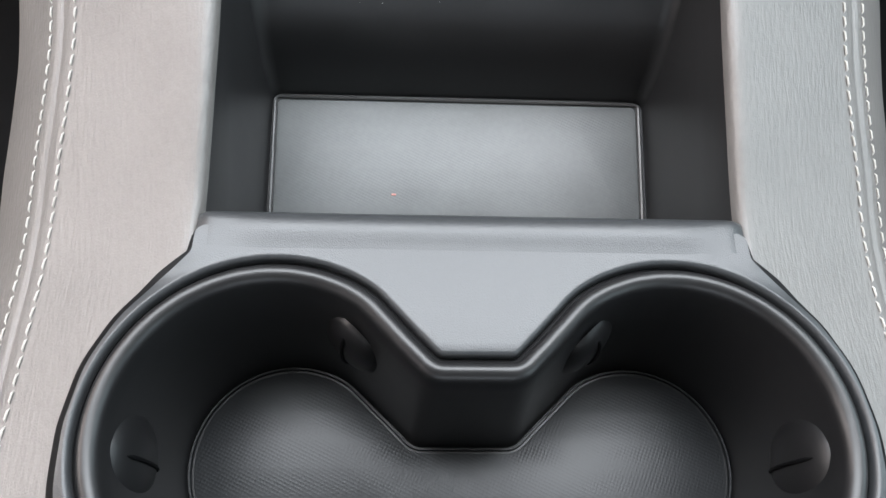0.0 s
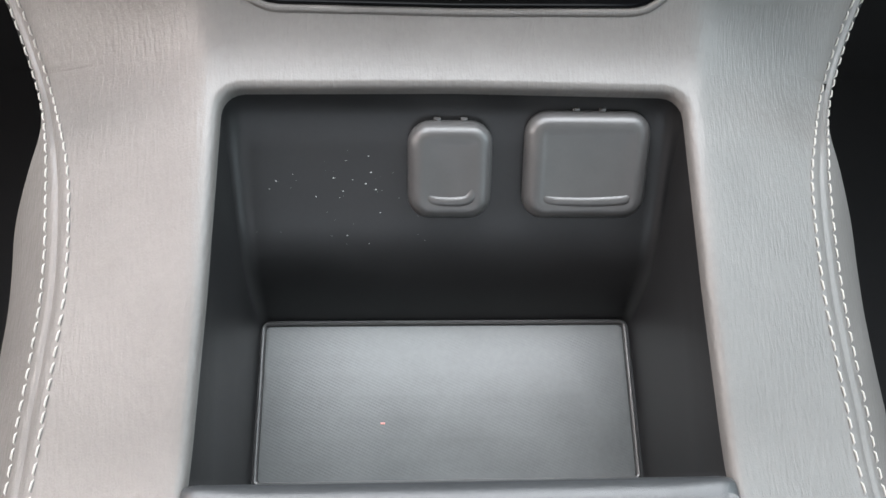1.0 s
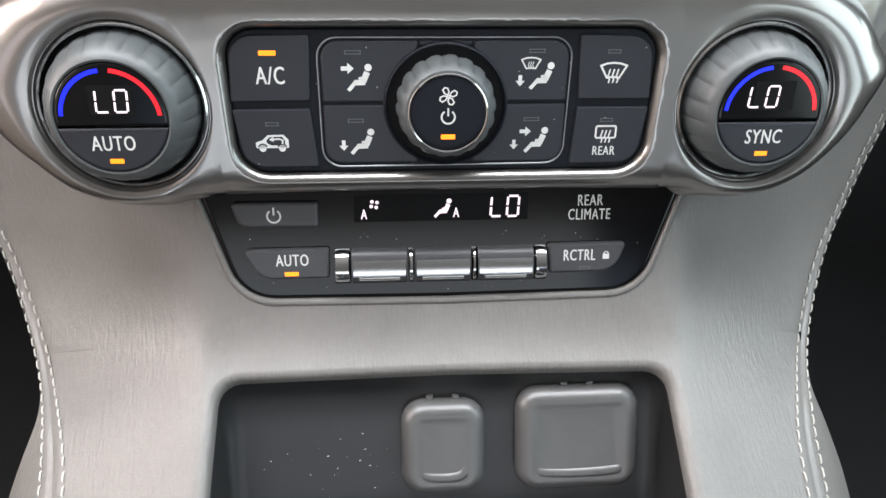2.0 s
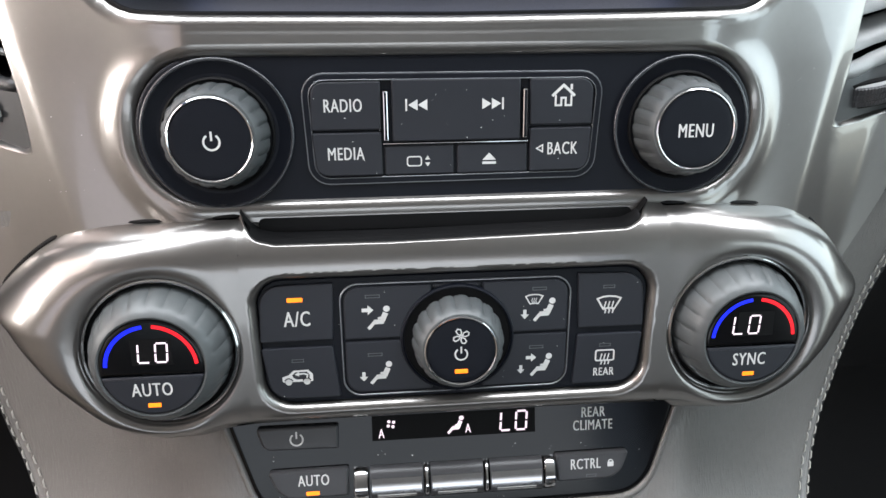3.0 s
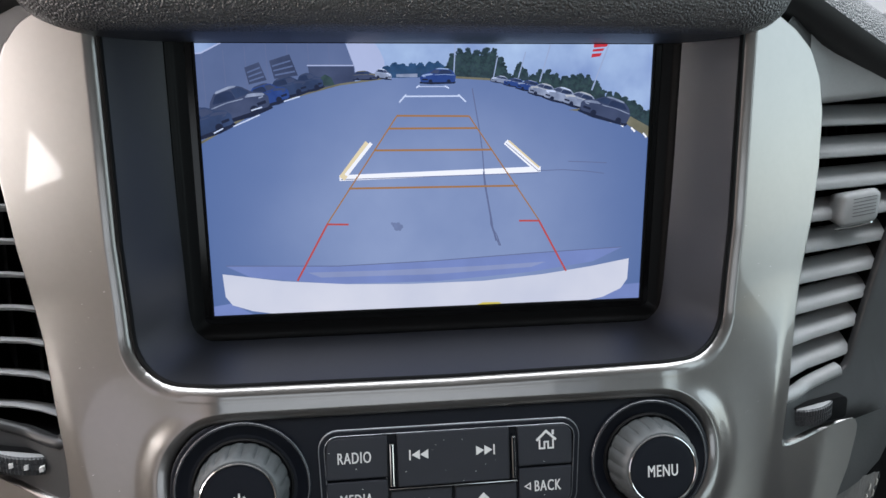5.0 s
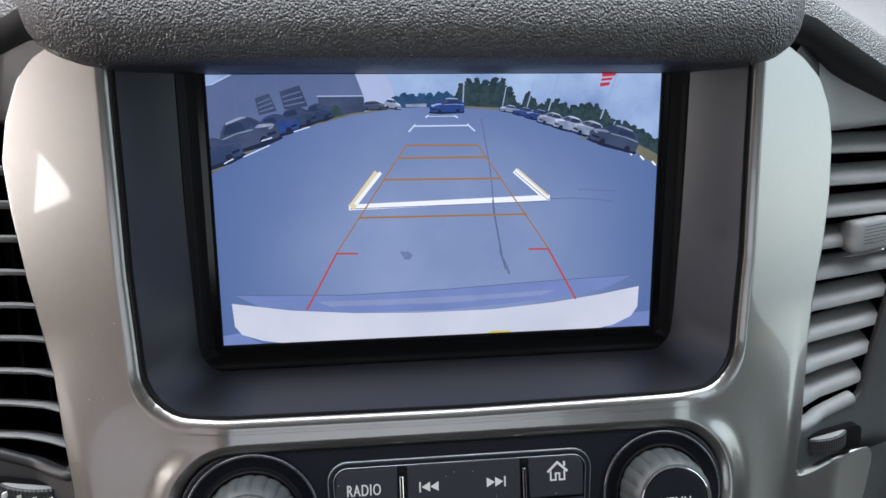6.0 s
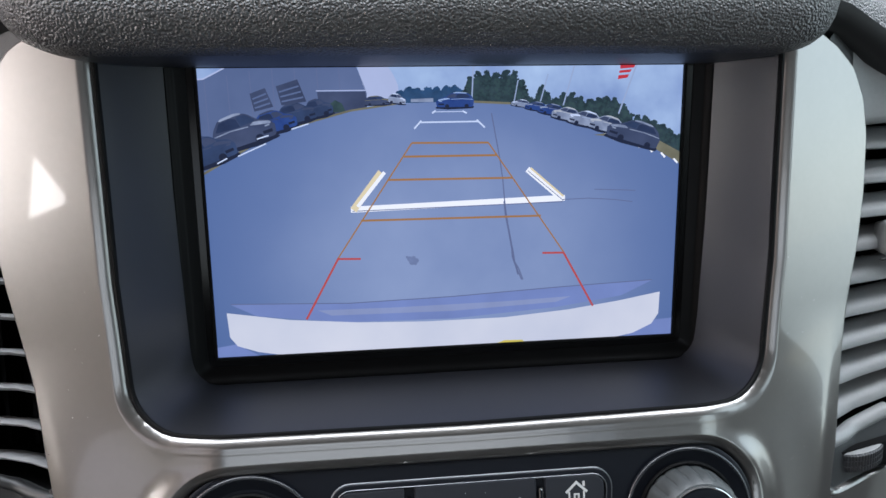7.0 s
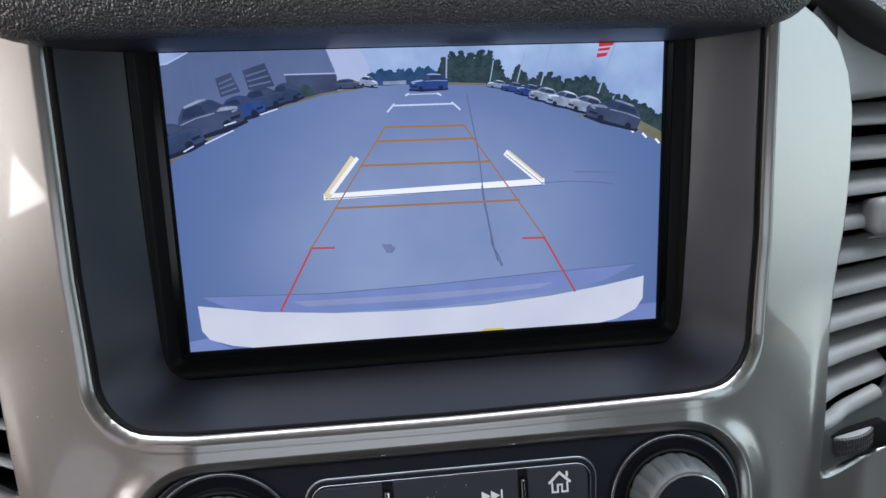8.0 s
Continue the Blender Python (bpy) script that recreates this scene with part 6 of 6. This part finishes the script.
for a, b in ((-36.4, -31.4), (-12.0, -10.4), (9.1, 10.5), (30.2, 34.2)):
    prof = [(-3.2, 0.4), (-4.0, 2.4), (-6.0, 3.8), (-9.5, 4.9), (-12.6, 4.4), (-14.6, 2.4), (-15.0, 0.4)]
    part("chrome_divider", loft([[REAR(u, v, w - (0.6 if u in (a, b) else 0)) for v, w in prof] for u in (a, a + 0.4, b - 0.4, b)], closed=False), CHROME, rear, "chrome divider", 50)

# ---- air vents ----


def vent(side, tilt, name, label):
    t = thing(name, STACK(side * 165, 30, -40), label, "air vent", "air vents")
    low, top = -8, 104
    left = lambda v: 139.5 + 0.115 * (v + 10) if v < 70 else 149
    right = lambda v: 173 + 0.33 * (v - 12)
    tube_loop = rounded([(left(low) - 3, low - 5, 4), (right(low) + 6, low + 2, 8), (right(top) + 3, top + 8, 8), (left(top) - 4, top + 8, 4)], 5, 6)
    tube_loop = [(side * u, v) for u, v in tube_loop]
    hi = lambda u, v: trim_high(side * min(abs(u), 152), v) - 3.5 - smooth01((-20 - v) / 10) * max(0.0, trim_high(side * 152, v) - trim_high(side * max(abs(u), 152), v))
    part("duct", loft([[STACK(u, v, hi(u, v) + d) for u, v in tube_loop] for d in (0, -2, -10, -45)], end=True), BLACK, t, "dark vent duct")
    out = rounded([(131, -34, 3), (176, -26, 6), (188, -20, 6), (216, 112, 20), (202, 138, 20), (124, 138, 10), (142, 118, 20), (147, 80, 20), (137, 4, 20)], 4, 5)
    out = [(side * u, v) for u, v in out]
    part("housing", sheet(STACK, out, tube_loop, (side * 172, 40), hi, 5, [(0.4, 0.2), (0.9, 1.0), (1.1, 3)]), VENTBODY, t, "dark grey vent housing", 60)
    for k in range(9):
        v = -3.5 + 13.2 * (k - 0.2) if side > 0 else -5 + 12.4 * k
        a, b = left(v) - 3, right(v) + 8
        depth, thick = (13.0, 2.1) if side > 0 else (14.0, 1.1)
        c, s = math.cos(radians(tilt)), math.sin(radians(tilt))
        prof = []
        for q in range(14):
            g = 2 * math.pi * q / 14
            x, y = depth / 2 * math.cos(g), thick * math.sin(g) * (1.25 if math.cos(g) > 0.3 else 0.9)
            prof.append((x * c - y * s, x * s + y * c))
        loops = []
        for f in (0, 0.02, 0.25, 0.5, 0.75, 0.98, 1):
            u = a + (b - a) * f
            kk = 0.6 if f in (0, 1) else 1
            loops.append([STACK(side * u, v + dy * kk + ((11.0 - 1.2 * k) * f ** 1.2 if side > 0 else (4.0 - 0.4 * k) * f), hi(u, v) - 8.5 + dx * kk) for dx, dy in prof])
        part("slat", loft(loops, True, True), BLADE, t, "grey vent slat", 50)
    for k in range(5):
        u = 156 + 9.5 * k
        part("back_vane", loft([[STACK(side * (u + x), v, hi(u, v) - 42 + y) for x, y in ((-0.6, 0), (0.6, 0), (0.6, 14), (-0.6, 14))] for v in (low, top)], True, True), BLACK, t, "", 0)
    if side > 0:
        brow = []
        for v, dw in ((103.8, -4.0), (104.2, -0.6), (105.0, 0.5), (107, 1.0), (114, 1.0), (124, 0.6), (136, 0.0)):
            brow.append([STACK(u, v + 0.10 * (u - 150), hi(u, min(v, 118)) + dw) for u in range(144, 217, 6)])
        # pale blade grey carries the light that falls on the vent's top frame
        part("brow", loft(brow, closed=False), BLADE, t, "vent frame top, paled for the light it catches", 60)
    lip_line = flowing([(left(low) - 4, low - 5.4, 0), (left(low) + 8, low - 4.6, 0), (right(low) - 6, low - 0.6, 0), (right(low) + 3, low + 2.6, 0)], 5)
    # right lip is coloured as lit, left lip as shaded
    part("lower_lip", tube([STACK(side * p.x, p.y + 0.6, hi(p.x, p.y) - 1.2) for p in lip_line], 0.0030 if side > 0 else 0.0022, 12), BLADE if side > 0 else VENTBODY, t, "rounded lip below the slats, paler on the lit right side")
    # slider tab on a slat
    if side > 0:
        lp = [(side * u, v) for u, v in rounded([(163, 54, 3.5), (181, 57, 3.5), (182, 71, 3), (164.5, 68.5, 3)], 5, 2)]
        hh = hi(160, 60) + 1.0
        tab = part("slider_tab", solid(STACK, lp, [(1.5, hh - 9), (0.3, hh - 3), (0, hh - 1), (0.6, hh + 0.6), (2, hh + 1.2)]), BLADE, t, "grey slider tab", 60)
        for k in range(6):
            part("tab_rib", tube([STACK(side * (169 + 0.0 * k), 59.2 + k * 1.4, hh + 1.3), STACK(side * 179, 60.8 + k * 1.4, hh + 1.3)], 0.00035, 6), PLASTIC, tab)
        part("tab_trim", tube([STACK(side * (163.6 + 0.9 * k), 53.6 + 0.15 * k - 0.5 * math.sin(k / 19 * math.pi), hh - 1.8) for k in range(20)], 0.0006, 8), CHROME, tab, "thin chrome trim")
    # thumb wheel below the slats
    hh = hi(150, -22) + 0.8
    # no hollow here: a black plate paints the shade of the wheel's recess
    pocket = [(side * u, v) for u, v in rounded([(139.5, -27.5, 2), (168, -23, 2), (168, -13.5, 2), (139.5, -18.5, 2)], 4, 2)]
    part("pocket_shade", solid(STACK, pocket, [(0, hh - 6), (0, hh + 0.3), (0.4, hh + 0.4)]), BLACK, t, "flat black plate for the shaded wheel pocket")
    n = 120
    loops = []
    half = 10.4 if side > 0 else 13.0
    for du, r in ((-2.6, 8.0), (-2.3, 9.2), (-1.1, 9.2), (-0.95, 8.8), (-0.8, 9.2), (0.5, 9.2), (0.65, 8.8), (0.8, 9.2), (2.1, 9.2), (2.5, 8.4)):
        loops.append([STACK(side * (153 + half * math.cos(2 * math.pi * k / n)), -20.4 + du * 1.35 + 2.2 * math.cos(2 * math.pi * k / n), hh - 5.0 + (r - (0.35 if k % 2 else 0)) * math.sin(2 * math.pi * k / n)) for k in range(n)])
    wheel = part("thumb_wheel", loft(loops, True, False), PLASTIC, t, "knurled black thumb wheel", 25)
    # the wheel's top face gets a pale colour to look lit
    part("wheel_lit_top", loft([[STACK(side * (153 + half * k * math.cos(2 * math.pi * q / 40)), -20.4 + 3.4 + dz + 2.2 * k * math.cos(2 * math.pi * q / 40), hh - 5.0 + 8.3 * k * math.sin(2 * math.pi * q / 40)) for q in range(40)] for k, dz in ((0.98, 0.0), (0.9, 0.35), (0.3, 0.45))], end=True), BLADE, wheel, "smooth wheel top, pale for the light falling on it", 60)
    if side < 0:
        for du in (-7.5, -2.5, 2.5, 7.5):
            part("wheel_mark", solid(STACK, [(side * (153 + du) + x, -20.4 + 0.22 * du + y) for x, y in ((-0.8, -1.1), (0.8, -0.7), (0.8, 1.3), (-0.8, 0.9))], [(0, hh + 2.6), (0.1, hh + 4.3)]), PRINT, wheel, "white mark")
    return t


vent(-1, 15, "driver_air_vent", "dark air vent with thin level slats and a thumb wheel")
vent(1, -36, "passenger_air_vent", "dark air vent with tilted slats, slider tab and wheel")

# ---- dashboard pads ----


def roll(x0, x1, section, ends, n=40):
    """A padded roll along the dashboard: section(f) gives the outline, ends tell how far it shrinks."""
    loops = []
    for k in range(n + 1):
        f = k / n
        u = x0 + (x1 - x0) * (0.5 - 0.5 * math.cos(math.pi * f))
        loops.append([STACK(u, v, w) for v, w in section(u)])
    return loft(loops, True, True)


def hood(u):
    e = max(0.0, u - 95) / 28.0 if u > 0 else max(0.0, -u - 106) / 30.0
    k = math.sqrt(max(0.0, 1 - min(1, e) ** 2.2))
    base = [(128.0, -46), (127.4, -20), (127.2, -2), (127.6, 6), (129.5, 11), (133.5, 14.5), (139, 16.5), (146, 16.5), (154, 13.5), (163, 6), (172, -6), (180, -24), (186, -46)]
    cv, cw = 157, -20
    return [(cv + (v - cv) * (0.30 + 0.70 * k), cw + (w - cw) * (0.25 + 0.75 * k)) for v, w in base]


pads = thing("dash_hood", STACK(0, 130, 0), "pebble-grained dark hood over the screen", "dashboard pad")
part("hood_skin", roll(-135, 122, lambda u: hood(u)[3:], 0, 64), GRAINED, pads, "", 70)
part("hood_underside", loft([[STACK(u, v, w) for v, w in hood(u)[:4]] for u in range(-134, 122, 4)], closed=False), VENTBODY, pads, "smooth dark underside", 70)
part("hood_back", solid(STACK, box(-128, 116, 70, 184, 6), [(0, -52), (0, -46.5), (0.3, -46.2)]), BLACK, pads, "", 0)
for side, nm in ((-1, "driver_dash_pad"), (1, "passenger_dash_pad")):
    t = thing(nm, STACK(side * 220, 130, -20), "dark grained dashboard pad above the air vent", "dashboard pad", "dash pads")
    sec = [(137, -64), (135.6, -40), (136, -23), (138.5, -18), (142.5, -15), (147, -14), (153, -15.5), (160, -21), (167, -32), (172, -48), (176, -74)]
    slope = 0.55 if side > 0 else 0.40
    loops, lower_loops = [], []
    for k in range(34):
        u = 112 + 8 * k
        d = u - 133 if u > 133 else 0.3 * (u - 133)
        dv = (3.0 if side < 0 else 0.0) - slope * d * (1 - 0.0010 * max(0, d))
        row = [STACK(side * u, v + dv, w - (0.12 if side > 0 else 0.35) * d) for v, w in sec]
        loops.append(row[5:])
        lower_loops.append(row[:6])
    part("pad_skin", loft(loops, closed=False), GRAINED, t, "", 70)
    part("pad_underside", loft(lower_loops, closed=False), VENTBODY, t, "smooth dark underside", 70)
    # dark leather below the vent, outside the silver wing
    t2 = thing("dash_lower_panel", STACK(side * 200, -60, -60), "dark leather lower dashboard panel beside the console", "dashboard panel", "dash lower panels")
    loops = []
    for dv, du, dw in ((120, 44, -4), (60, 26, -4), (0, 12, -3.5), (-22, 4.0, -3.5), (-40, 0.8, -3.0), (-50, -3.5, -1.0), (-57, -7.5, 0.0), (-58.5, -8.5, -8)):
        loops.append([STACK(side * (173 + du + x), dv, trim_high(side * 152, dv) - 4 + dw - 0.5 * x - 0.004 * x * x) for x in (0, 3, 8, 15, 25, 40, 70, 140, 300)])
    part("panel_skin", loft(loops, closed=False), DARKSKIN, t2, "", 60)

# ---- small white dust on the control panels ----
for P, name, spread, count, w in ((RADIO, "radio_dust", (-44, 44, -14, 14), 22, 1.68), (CLIMATE, "climate_dust", (-60, 60, -18, 20), 20, 1.2), (REAR, "panel_dust", (-66, 66, -18, 3), 40, 0.5)):
    t = thing(name, P(0, 0, 0), "tiny white specks of dust on black plastic", "dust", kind="stuff")
    geos = []
    for k in range(count):
        u, v, r, a = rnd.uniform(*spread[:2]), rnd.uniform(*spread[2:]), rnd.uniform(0.07, 0.17), rnd.uniform(0, 3)
        geos.append(sign(P, w, [poly(*[(u + r * (1 + (q % 2)) * math.cos(a + q * 1.57), v + r * math.sin(a + q * 1.57)) for q in range(4)])]))
    part("speck", join(*geos), DUST, t, "", 0)
t = thing("trim_dust", STACK(0, 0, 0), "tiny white specks of dust on silver trim", "dust", kind="stuff")
geos = []
for k in range(34):
    u, v = rnd.choice((-1, 1)) * rnd.uniform(112, 130), rnd.uniform(-48, 60)
    r, a = 0.05 + 0.16 * rnd.random() ** 2, rnd.uniform(0, 3)
    geos.append(sign(STACK, trim_high(u, v) + 0.12, [poly(*[(u + r * (1 + (q % 2)) * math.cos(a + q * 1.57), v + r * math.sin(a + q * 1.57)) for q in range(4)])]))
part("speck", join(*geos), DUST, t, "", 0)
